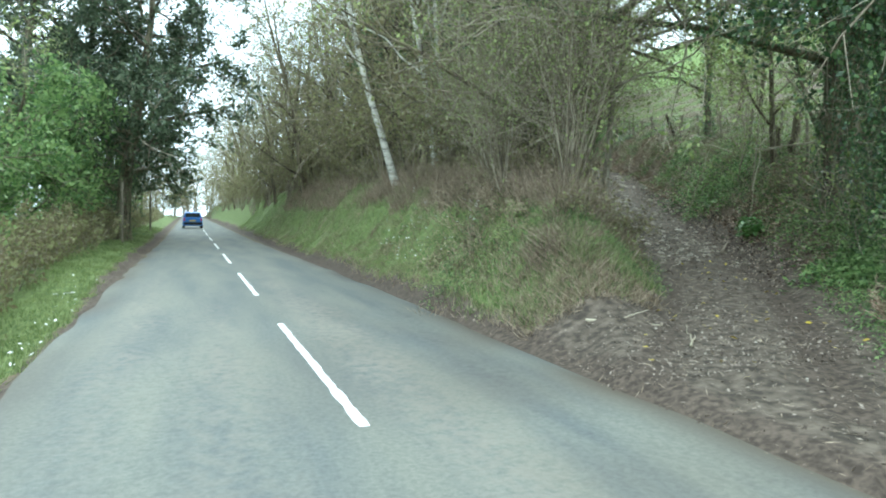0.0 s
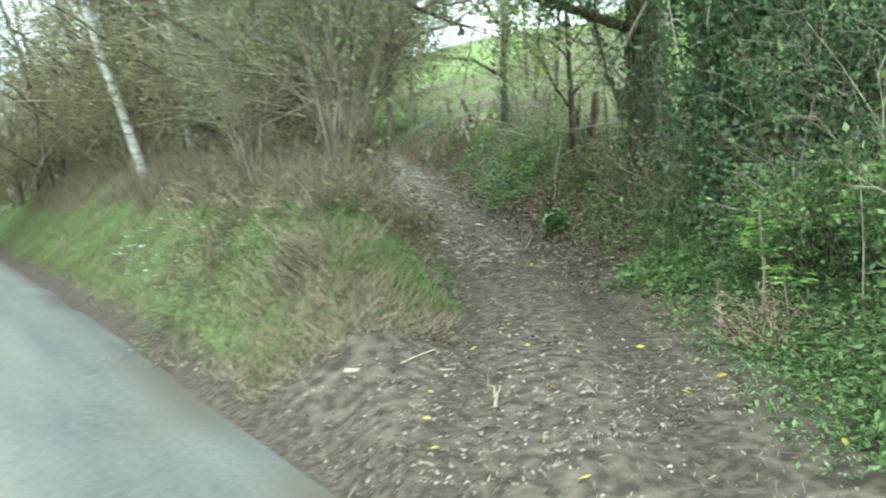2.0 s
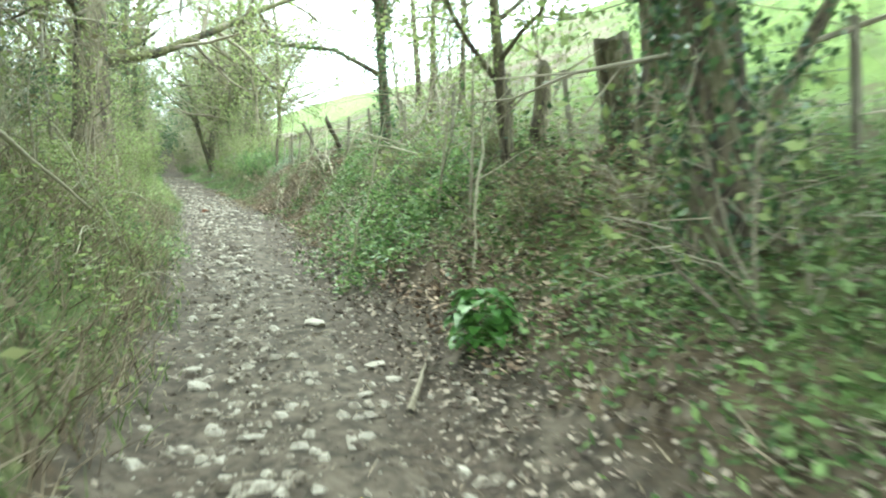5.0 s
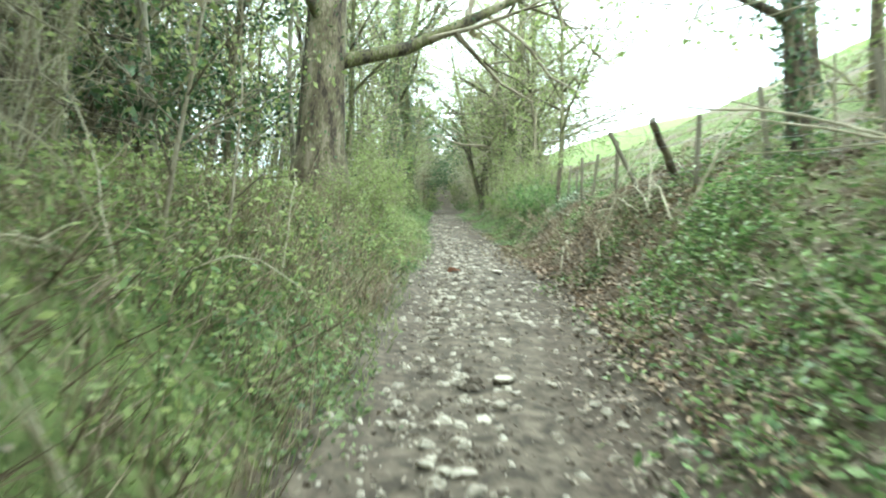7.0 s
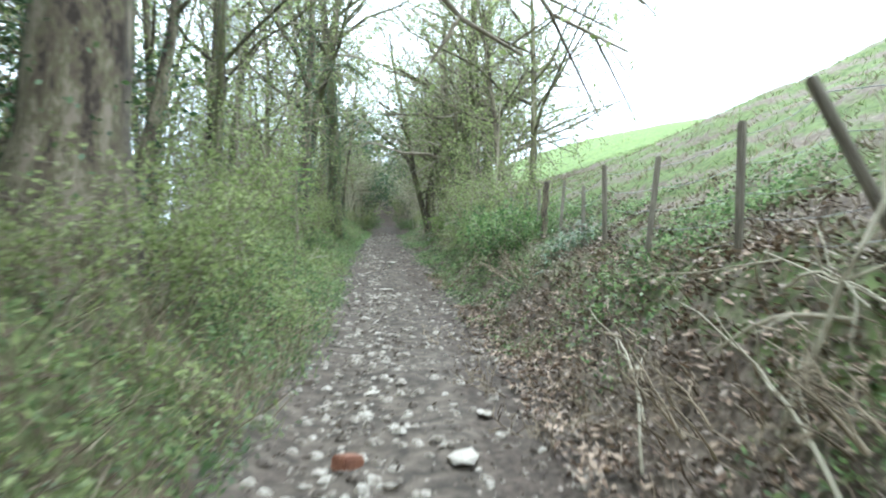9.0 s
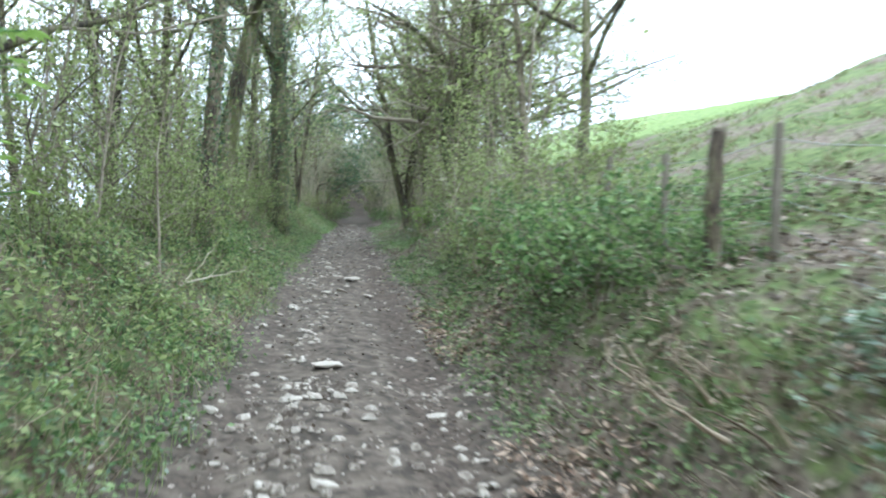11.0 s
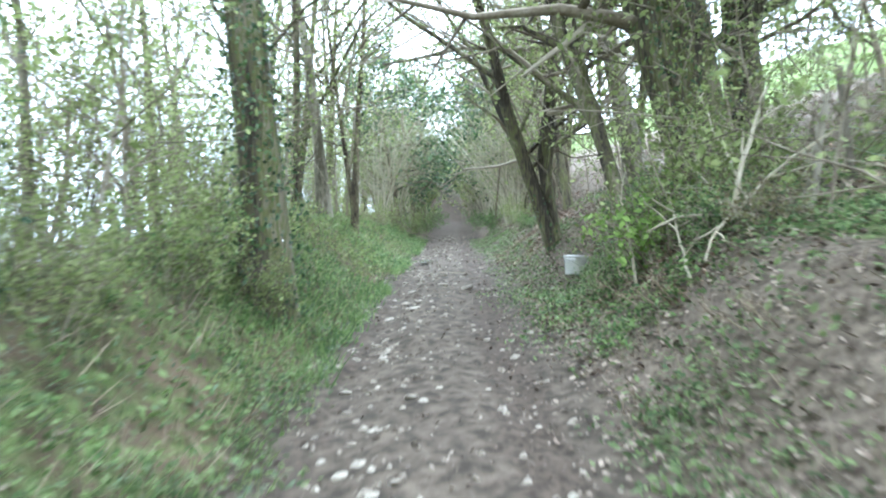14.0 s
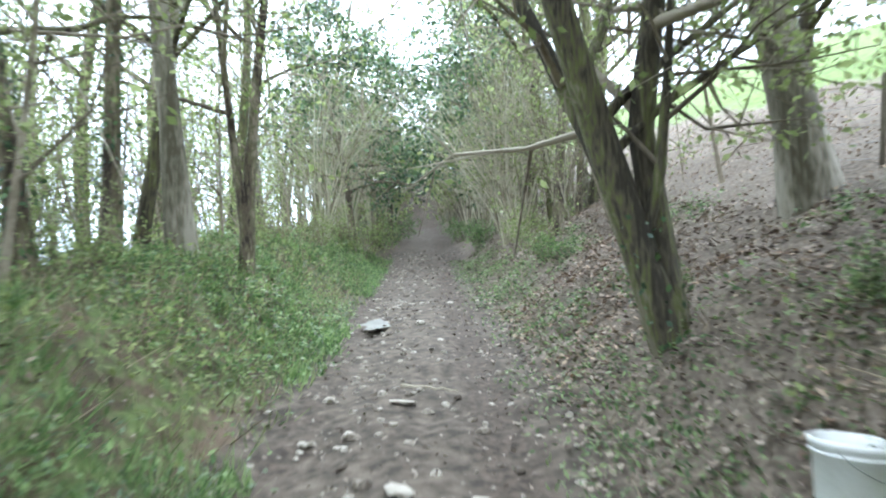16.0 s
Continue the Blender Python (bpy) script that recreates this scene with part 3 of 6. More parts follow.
ASH = [(8, 0.5, 45, 0.035, 0.05, 0.35), (6, 0.5, 48, 0.16, 0.05, 0.25), (5, 0.5, 45, 0.22, 0.02, 0.2), (0, 0, 0, 0.3, 0, 0)]
OPEN = [(9, 0.55, 55, 0.045, 0.04, 0.3), (6, 0.5, 50, 0.2, 0.03, 0.25), (6, 0.5, 50, 0.25, 0.0, 0.15), (0, 0, 0, 0.3, 0, 0)]
CROWN = [(13, 0.46, 52, 0.035, 0.05, 0.24), (7, 0.5, 48, 0.18, 0.03, 0.2), (6, 0.5, 50, 0.25, 0, 0.1), (0, 0, 0, 0.3, 0, 0)]
SLIM = [(10, 0.34, 42, 0.045, 0.06, 0.35), (5, 0.5, 45, 0.2, 0.05, 0.2), (4, 0.5, 45, 0.2, 0, 0.2), (0, 0, 0, 0.25, 0, 0)]
POLE = [(14, 0.2, 40, 0.05, 0.08, 0.3), (5, 0.5, 45, 0.2, 0.05, 0.1), (0, 0, 0, 0.25, 0, 0)]


def tree(seed, place, label, high, r, spec=ASH, lean=(0, 0), bark=None, twig=None, leaf=None, per=9, leaf_size=0.05, ivy=0, ivy_to=6.0, ivy_thick=0.22,
         extra=(), name="tree", group="", wood=2, limb_bark=None, bend=()):
    """A tree: trunk with its stout limbs, fine twigs, young leaves and, where it has any, ivy. extra: limbs of its own (start height, direction, length, radius);
    bend: rows of (height, shift in x, shift in y) by which the whole tree is bowed."""
    rng = np.random.default_rng(seed)
    lines, tips = [], []
    grow(rng, (-0.6 * lean[0], -0.6 * lean[1], -0.6), (lean[0], lean[1], 1), high, r, 0, lines, tips, spec)
    for h, d, ln, rr in extra:
        trunk = lines[0][0]
        foot = [np.interp(h, trunk[:, 2], trunk[:, i]) for i in range(3)]
        calm = [spec[0], (13, 0.36, 60, 0.1, 0.03, 0.2), *spec[2:]]
        grow(rng, foot, d, ln, rr, 1, lines, tips, calm)
    if bend:
        up_, bx, by = np.array(bend).T
        lines = [(q + np.stack([np.interp(q[:, 2], up_, bx), np.interp(q[:, 2], up_, by), 0 * q[:, 2]], -1), r_, level) for q, r_, level in lines]
        tips = [q + np.stack([np.interp(q[:, 2], up_, bx), np.interp(q[:, 2], up_, by), 0 * q[:, 2]], -1) for q in tips]
    ob = thing(name, place, label, "tree", group)
    trunk_ob = part("trunk", tubes("trunk", lines[:1], bark or BARK, (11,)), ob)
    for q in lines:
        if q[2] == 1 and wood > 1:
            part("limb", tubes("limb", [q], limb_bark or bark or BARK, (7, 6)), ob)
    tagged(part("branchwork", tubes("branchwork", [q for q in lines if q[2] >= wood], twig or TWIG, (6, 5, 4, 3)), ob), kind="stuff")
    if per:
        part("crown", leaves_at("crown", rng, along_tips(rng, tips, per), leaf_size, leaf or LEAF_SPRING, 0.06 + leaf_size), ob, "young spring leaves")
    if ivy:
        part("ivy", ivy_on(rng, lines, ivy, ivy_thick, 0.034, ivy_to), trunk_ob, "dark green ivy")
    return ob


def bush(seed, place, label, high, stems, spread, leaf=None, per=10, leaf_size=0.05, twig=None, name="bush", group="", thin=0.012, kids=6):
    """Many stems from one foot, arching outwards, with side twigs and leaves."""
    rng = np.random.default_rng(seed)
    lines, tips = [], []
    spec = [(kids, 0.4, 45, 0.12, 0.0, 0.25), (3, 0.55, 45, 0.2, 0.02, 0.2), (0, 0, 0, 0.3, 0, 0)]
    for _ in range(stems):
        a, o = rng.random() * 6.283, spread * (0.3 + 0.8 * rng.random())
        foot = (0.25 * o * math.cos(a), 0.25 * o * math.sin(a), -0.1)
        grow(rng, foot, (o * math.cos(a), o * math.sin(a), 1), high * (0.6 + 0.5 * rng.random()), thin * (0.7 + 0.6 * rng.random()), 0, lines, tips, spec)
    ob = thing(name, place, label, "bush", group)
    tagged(part("stemwork", tubes("stemwork", lines, twig or TWIG, (4, 3, 3)), ob), kind="stuff")
    if per:
        part("foliage", leaves_at("foliage", rng, along_tips(rng, tips, per), leaf_size, leaf or LEAF_BUSH, 0.08), ob)
    return ob


def spot(x, y, z=None):
    return (x, y, at(x, y) if z is None else z)


# the trees that the lane passes
oak = tree(11, spot(13.4, 23.9), "big oak with furrowed brown bark and a long mossy limb", 17, 0.58, OPEN, (0.02, 0), BARK, per=9,
           extra=((3.1, (1.0, -0.35, 0.2), 9.5, 0.2), (3.9, (-0.6, -0.8, 0.5), 6, 0.12)), ivy=45, ivy_to=9, name="oak_tree", limb_bark=BARK_MOSS)
tree(12, spot(19.3, 37.2), "tall ivy-clad ash with sparse young leaves", 16, 0.17, CROWN, (0, 0), BARK, ivy=150, ivy_to=11, name="ash_tree")
tree(13, spot(20.2, 41.5), "stout straight tree trunk with moss and ivy", 17, 0.25, CROWN, (0.03, 0), BARK_MOSS, per=10, leaf_size=0.055, ivy=60, ivy_to=9, name="ash_tree")
tree(14, spot(22.7, 45.1), "stout tree with ivy round its trunk", 17, 0.31, CROWN, (-0.01, 0), BARK_MOSS, per=10, leaf_size=0.055, ivy=260, ivy_to=8, name="ash_tree")
tree(15, spot(25.3, 54.0), "straight brown tree trunk beside the lane", 15, 0.17, POLE, (0.0, 0), BARK_PALE, name="ash_tree")
tree(16, spot(26.2, 54.6), "slim forked dark tree beside the lane", 13, 0.1, POLE, (0.1, 0), BARK, name="ash_tree", extra=((0.5, (-0.12, 0.05, 1), 9, 0.07),))
tree(24, spot(24.4, 53.2), "slim ivy-clad dark tree beside the lane", 14, 0.12, SLIM, (-0.04, 0), BARK, name="ash_tree", ivy=60, ivy_to=5)
tree(25, spot(23.7, 51.9), "slim dark leaning tree beside the lane", 14, 0.13, SLIM, (-0.08, 0), BARK, name="ash_tree", ivy=90, ivy_to=6)
tree(17, spot(29.2, 48.9), "leaning mossy forked tree on the bank", 11, 0.17, ASH, (0.0, 0.0), BARK_MOSS, name="alder_tree", ivy=40, ivy_to=1.0, ivy_thick=0.12,
     extra=((0.15, (0.36, -0.15, 1), 9, 0.14), (0.3, (0.14, 0.1, 1), 8, 0.11), (0.7, (0.62, -0.25, 1), 4.5, 0.06), (1.9, (1.2, -0.3, 0.75), 4.5, 0.055), (1.6, (1.3, -0.4, 0.6), 4.5, 0.05), (2.3, (1.0, 0.2, 0.9), 4.0, 0.05)),
     bend=((-0.6, 0.1, -0.04), (0.0, 0.0, 0.0), (0.6, -0.27, 0.11), (1.3, -0.47, 0.2), (2.8, -0.87, 0.37), (5.0, -1.3, 0.55), (11.0, -2.2, 0.9)))
tree(18, spot(28.5, 43.75), "big mossy many-stemmed tree on the bank", 13, 0.42, CROWN, (0.02, 0), BARK_MOSS, per=10, leaf_size=0.05, ivy=90, ivy_to=3, name="alder_tree",
     extra=((0.3, (-0.3, 0.12, 1), 10, 0.31), (0.5, (0.3, 0.1, 1), 9, 0.24), (0.2, (0.3, -0.4, 1), 7, 0.1), (0.2, (-0.5, -0.3, 1), 5, 0.05), (1.8, (1.0, 0.1, 0.6), 4.5, 0.07), (2.6, (-0.9, -0.3, 0.4), 3.5, 0.04), (3.4, (1.0, 0.1, 0.3), 7.5, 0.1), (4.6, (1.0, -0.3, 0.45), 7.5, 0.1), (2.9, (0.95, -0.5, 0.15), 6.0, 0.08), (5.6, (0.8, -0.7, 0.5), 7.0, 0.09)))
tree(29, spot(29.7, 44.0), "spreading mossy tree with limbs over the pasture", 12, 0.29, CROWN, (0.04, 0), BARK_MOSS, per=9, leaf_size=0.05, ivy=60, ivy_to=3, name="alder_tree",
     extra=((2.4, (1.0, -0.2, 0.35), 7.5, 0.11), (3.4, (1.0, 0.2, 0.5), 7.0, 0.1), (3.0, (0.7, -0.8, 0.3), 6.5, 0.09), (4.4, (0.9, -0.5, 0.6), 7.0, 0.09), (2.8, (-0.6, -0.7, 0.5), 5.0, 0.08)))
tree(30, spot(27.49, 43.86), "leaning mossy trunk bowed over the bank", 9.5, 0.17, POLE, (-0.02, 0.55), BARK_MOSS, per=6, name="alder_tree", ivy=14, ivy_to=0.8, ivy_thick=0.1,
     extra=((2.0, (0.2, 0.3, 1), 4.0, 0.07), (3.2, (0.9, 0.4, 0.5), 3.5, 0.05)))
tree(19, spot(31.9, 49.6), "pale-barked tree at the top of the bare bank", 14, 0.27, CROWN, (-0.1, 0), BARK_PALE, name="ash_tree")
tree(20, spot(16.8, 14.8), "slender ivy-clad tree at the pasture fence", 9, 0.13, CROWN, (0, 0), BARK, ivy=200, ivy_to=5, name="ash_tree")
tree(21, spot(13.2, 8.2), "slender dark tree at the fence", 6, 0.09, CROWN, (-0.12, 0), BARK, name="hawthorn_tree", per=8)
tree(22, spot(13.1, 5.9), "stout ivy-clad tree at the field edge", 13, 0.42, OPEN, (-0.02, 0), BARK, ivy=260, ivy_to=9, ivy_thick=0.3, name="ash_tree", per=3, leaf=LEAF_IVY, leaf_size=0.05, extra=((3.6, (-0.6, -0.8, 0.2), 4.5, 0.07), (4.4, (-0.9, 0.2, 0.2), 4.0, 0.06)))
tree(28, spot(11.3, 4.75), "ivy-hung tree with bare reddish bark beside the lane", 11, 0.21, OPEN, (0.03, 0.02), BARK, ivy=220, ivy_to=8, ivy_thick=0.25, name="ash_tree", per=4, leaf=LEAF_IVY, leaf_size=0.035,
     extra=((0.4, (-0.25, -0.1, 1), 6, 0.06), (0.3, (0.2, -0.3, 1), 6, 0.05), (0.4, (0.1, 0.35, 1), 5, 0.05)))
tree(23, spot(9.6, 2.0), "ivy-covered tree overhanging the mouth of the lane", 10, 0.2, OPEN, (-0.05, 0.05), BARK, leaf=LEAF_IVY, leaf_size=0.06, ivy=800, ivy_to=10, ivy_thick=0.7, name="ash_tree", per=26, extra=((3.6, (-0.7, 0.3, 0.25), 4.0, 0.07), (2.8, (0.3, -0.9, 0.15), 3.5, 0.05), (3.1, (0.9, 0.2, 0.2), 3.5, 0.05), (4.2, (-0.3, -0.9, 0.2), 4.0, 0.07)))
for i, (x, y, lx, hh, rr) in enumerate(((5.5, 17.1, -0.42, 12, 0.14), (6.3, 15.2, -0.12, 11, 0.11), (6.5, 14.4, -0.25, 10, 0.1))):
    tree(30 + i, spot(x, y), "white-barked birch leaning over the bank", hh, rr, SLIM, (lx, 0), BIRCH, name="birch_tree", group="birches on the bank", per=3)
tree(26, spot(7.7, 9.5), "twiggy spreading tree reaching over the lane", 8.5, 0.065, OPEN, (0.05, -0.05), BARK, name="hazel_tree", per=11,
     extra=((3.2, (0.9, -0.35, 0.12), 5.5, 0.045), (3.6, (0.7, -0.8, 0.25), 5.5, 0.06), (4.2, (0.2, -1, 0.3), 5, 0.05)))
tree(27, spot(6.6, 6.2), "twiggy spreading tree reaching over the lane mouth", 8.0, 0.08, OPEN, (0.05, -0.15), BARK_PALE, name="hazel_tree", per=9,
     extra=((3.4, (0.9, -0.5, 0.2), 5.5, 0.05), (4.0, (0.3, -0.9, 0.3), 5.0, 0.05), (3.7, (0.95, 0.1, 0.4), 5.0, 0.05)))
tree(35, spot(6.9, 9.5), "brown leaning tree with broken limbs", 9, 0.14, ASH, (-0.45, -0.1), BARK, name="hazel_tree", per=4)


# ---- woods: a few grown kinds, planted again and again ----
STRIDE = 1.19  # places along the lane are given in strides


def on_lane(s, d):
    s = s * STRIDE
    i = int(np.clip(round(s / 0.25), 0, len(LINE) - 1))
    return LINE[i, 0] + _dir[i, 1] * d, LINE[i, 1] - _dir[i, 0] * d


def plant(ob, x, y, size=1.0, turn=None, sink=0.05, tilt=(0, 0)):
    m = pose(x, y, at(x, y, sink), tilt[0], tilt[1], random.uniform(0, 360) if turn is None else turn) @ Matrix.Scale(size, 4)
    return copy_thing(ob, m)


rnd = random.Random(5)
kinds = []
WOODS = "trees of the wood beside the lane"
for i, (hh, rr, spec, bark, iv, lab) in enumerate((
        (13, 0.13, POLE, BARK_PALE, 0, "slim pale woodland tree with young leaves"), (14, 0.17, SLIM, BARK, 60, "woodland tree with ivy on its dark trunk"),
        (12, 0.1, POLE, BARK, 0, "thin dark woodland tree coming into leaf"), (13, 0.19, ASH, BARK_MOSS, 30, "mossy woodland tree coming into leaf"),
        (11, 0.12, SLIM, BARK_PALE, 0, "slim pale tree with bare twigs"), (12, 0.16, ASH, BARK, 0, "dark branching tree with bare twigs"))):
    x, y = on_lane(24 + 6 * i, -5.5 - (i % 3))
    kinds.append(tree(60 + i, spot(x, y), lab, hh, rr, spec, (0.04 * (i % 3 - 1), 0), bark, leaf=LEAF_SPRING, per=(7, 5, 8, 5, 4, 4)[i], leaf_size=0.07, ivy=iv, ivy_to=7, name="woodland_tree", group=WOODS))
for i in range(56):
    s, d = rnd.uniform(16, 94), -rnd.uniform(4.6, 15)
    x, y = on_lane(s, d)
    if x < 7.5 or (12 < s < 31 and d > -8):
        continue
    plant(kinds[i % 6], x, y, rnd.uniform(0.75, 1.15), tilt=(rnd.uniform(-4, 4), rnd.uniform(-4, 4)))
for i in range(20):
    s, d = rnd.uniform(54, 95), rnd.uniform(1.9, 6)
    x, y = on_lane(s, d)
    plant(kinds[(0, 2, 4, 5)[i % 4]], x, y, rnd.uniform(0.6, 1.0), tilt=(rnd.uniform(-6, 6), rnd.uniform(-6, 6)))
broad = tree(66, spot(*on_lane(49, 4.4)), "spreading twiggy tree on the bank top", 11, 0.16, CROWN, (-0.05, 0), BARK_MOSS, per=8, name="alder_tree", group=WOODS)
for s, d, f in ((43.5, 4.8, 0.8), (53, 4.6, 0.9), (56.5, 3.8, 1.0), (38.5, 4.4, 0.95), (60, 4.4, 1.0), (35.5, -4.6, 0.9), (41.5, -4.2, 0.9), (50.5, -3.9, 0.9), (55.5, -4.4, 1.0)):
    plant(broad, *on_lane(s, d), f, tilt=(rnd.uniform(-6, 6), rnd.uniform(-6, 6)))
for s, d, k, f in ((40, 3.8, 5, 0.7), (58, 2.9, 5, 0.8), (61, 3.6, 3, 0.9), (33, -3.9, 3, 0.8), (30.5, -4.4, 1, 0.9)):
    x, y = on_lane(s, d)
    plant(kinds[k], x, y, f, tilt=(rnd.uniform(-5, 5), rnd.uniform(-5, 5)))
# trees on the bank above the road, and along its far side
BUSHY = [(12, 0.42, 50, 0.06, 0.05, 0.1), (6, 0.5, 48, 0.18, 0.04, 0.15), (4, 0.5, 45, 0.2, 0.02, 0.15), (0, 0, 0, 0.3, 0, 0)]
roadside = [tree(70 + i, spot(7.2 + i, 26 + 7 * i), "twiggy roadside tree with brown buds", 12, 0.15, BUSHY, (-0.1, 0), BARK, leaf=LEAF_BUD, per=9, leaf_size=0.065, name="roadside_tree", group="trees on the roadside bank") for i in range(2)]
for i in range(32):
    y = 9 + 0.085 * i * i + i * 0.96 + rnd.uniform(-1, 1)
    plant((roadside[0], roadside[1], kinds[5])[i % 3], rnd.uniform(5.8, 7.6) + 0.04 * i, y, rnd.uniform(0.8, 1.15), tilt=(rnd.uniform(-4, 4), rnd.uniform(-9, 2)))
for i in range(22):
    plant((roadside[1], roadside[0], kinds[3])[i % 3], rnd.uniform(8.2, 10.4) + 0.05 * i, 17 + 0.11 * i * i + i * 0.9, rnd.uniform(0.85, 1.15), tilt=(rnd.uniform(-4, 4), rnd.uniform(-6, 4)))
roadside_bush = bush(72, spot(6.6, 13.2), "brown budding thicket under the roadside trees", 3.6, 14, 0.5, LEAF_BUD, 12, 0.055, TWIG, "thicket_bush", "thickets on the roadside bank", 0.02, 5)
green_thicket = bush(73, spot(*on_lane(86, -4.5)), "tall leafy thicket closing in on the lane", 4.2, 16, 0.45, LEAF_SPRING, 9, 0.085, TWIG, "thicket_bush", "thickets at the far end of the lane", 0.022, 6)
for i in range(26):
    s_ = 76 + i * 0.75
    plant(green_thicket, *on_lane(s_, (1 if i % 2 else -1) * (2.3 + rnd.uniform(0, 2.4))), rnd.uniform(0.9, 1.5))
for i in range(18):
    far, aside = 97 + rnd.uniform(-1.5, 2.5), -7 + 0.82 * i
    if abs(aside) > 1.7:
        plant((green_thicket, roadside_bush)[i % 2], *on_lane(far, aside), rnd.uniform(1.1, 1.6))
for i in range(11):
    plant(roadside[i % 2], rnd.uniform(-12, -5.0), 44 + i * 8 + rnd.uniform(-2, 2), rnd.uniform(0.55, 0.9))
for i in range(16):
    plant(roadside[i % 2], rnd.uniform(4.6, 6.2), 36 + i * 6.5 + rnd.uniform(-2, 2), rnd.uniform(0.75, 1.1), tilt=(0, rnd.uniform(-10, 0)))
for i in range(10):
    plant(roadside_bush, 4.4 + rnd.uniform(0, 1.2), 40 + i * 9 + rnd.uniform(-2, 2), rnd.uniform(0.9, 1.4))
for x, y, f in ((-2, 150, 1.0), (3, 154, 1.0), (-6, 148, 1.1), (8, 150, 1.1), (0, 158, 1.2), (1, 166, 1.4), (4, 172, 1.4), (-4, 164, 1.3), (-1, 176, 1.5)):
    plant(roadside[0], x, y, f)
for x, y, f in ((-8.5, 22, 1.0), (-10.5, 15, 0.9), (-7.5, 27, 0.8), (7.4, 12.5, 0.7), (7.6, 15.0, 0.8), (7.9, 17.5, 0.8), (7.0, 23, 0.9), (7.3, 11.0, 0.6), (18.8, 15.4, 0.6), (20.4, 17.6, 0.7), (17.8, 13.4, 0.5)):
    plant(kinds[4 if x < 0 else 5], x, y, f)

# evergreens
holly = tree(80, spot(8.8, 20.6), "dark evergreen holly on the bank", 8, 0.14, [(16, 0.36, 62, 0.08, 0.02, 0.24), (7, 0.5, 50, 0.2, 0, 0.15), (4, 0.5, 45, 0.2, 0, 0.1), (0, 0, 0, 0.3, 0, 0)],
             leaf=LEAF_IVY, per=8, leaf_size=0.088, name="holly_tree", group="evergreens by the lane")
for x, y, f in ((35.2, 63.2, 1.0), (37.2, 67.5, 1.2), (31.4, 67.5, 1.1), (38.6, 71.5, 1.3), (33.6, 71.5, 1.2), (9.2, 22.5, 0.9), (9.0, 25.6, 1.1), (11.4, 29.0, 1.0), (41.0, 78, 1.5), (36.6, 78.5, 1.4), (42.6, 97, 1.5), (49.8, 96, 1.5)):
    plant(holly, x, y, f)
pine = tree(81, spot(-4.4, 32.5), "tall dark ivy-clad pine leaning over the road", 16, 0.4, [(24, 0.38, 74, 0.05, 0.03, 0.18), (8, 0.5, 50, 0.2, 0.02, 0.2), (5, 0.45, 45, 0.2, 0, 0.2), (0, 0, 0, 0.3, 0, 0)],
     (0.01, 0), BARK, leaf=LEAF_DARK, per=30, leaf_size=0.1, ivy=200, ivy_to=8, name="pine_tree")
for x, y, f in ((-7.6, 39, 0.9), (-10.0, 33, 1.0), (-5.6, 47, 0.75)):
    plant(pine, x, y, f)
for i in range(9):
    plant(roadside_bush, -22 + 3.6 * i + rnd.uniform(-1, 1), 128 + rnd.uniform(-6, 8) + (14 if -6 < -22 + 3.6 * i < 6 else 0), rnd.uniform(1.6, 2.4))
haw = tree(82, spot(-7.2, 18.0), "bright green hawthorn in new leaf behind the hedge", 6.2, 0.13, [(12, 0.45, 55, 0.1, 0.02, 0.15), (7, 0.5, 50, 0.2, 0, 0.2), (5, 0.5, 45, 0.2, 0, 0.1), (0, 0, 0, 0.3, 0, 0)],
           leaf=LEAF_BUSH, per=14, leaf_size=0.09, name="hawthorn_tree", group="hawthorns behind the hedge")
for x, y, f in ((-7.6, 13.5, 0.85), (-7.4, 23.0, 1.15), (-6.7, 28.0, 1.2), (-6.5, 33.5, 1.0), (-13, 24, 1.0), (-15, 32, 1.1), (-12, 42, 1.0), (-19, 40, 1.2), (-6.6, 56, 0.9)):
    plant(haw, x, y, f)
for i in range(16):
    plant(roadside_bush, -6.2 - 2.6 * i + rnd.uniform(-1, 1), 58 + rnd.uniform(-6, 10) + 1.2 * i, rnd.uniform(0.8, 1.3))

# hazel coppice on the corner of the bank
COP = "hazel stools on the bank"
hazel = bush(90, spot(5.5, 5.6), "hazel stool with many upright brown stems", 5.0, 44, 0.26, LEAF_SPRING, 5, 0.03, TWIG, "hazel_bush", COP, 0.0135, 6)
for x, y, f in ((6.3, 6.6, 1.0), (5.0, 7.4, 0.8), (6.4, 8.6, 1.1), (5.6, 9.6, 0.7), (6.6, 11.2, 0.9), (6.2, 14, 0.8), (7.0, 12.6, 0.9)):
    plant(hazel, x, y, f)
hazel_pale = bush(91, spot(*on_lane(61, 2.6)), "hazel stool with many pale bare stems", 5.2, 24, 0.22, LEAF_SPRING, 2, 0.04, TWIG_PALE, "hazel_bush", COP, 0.028, 6)
for s, d, f in ((62, 2.4, 1.0), (64, 2.9, 1.1), (66.5, 2.2, 1.0), (69, 2.6, 1.2), (63, -2.8, 1.0), (67, -2.6, 1.1), (72, -2.4, 1.1), (75, 2.2, 1.2), (79, -2.2, 1.2), (83, 2.0, 1.3), (86, -2.0, 1.3), (90, 1.8, 1.4), (60.5, 3.6, 0.9), (70, -3.5, 1.2)):
    x, y = on_lane(s, d)
    plant(hazel_pale, x, y, f)

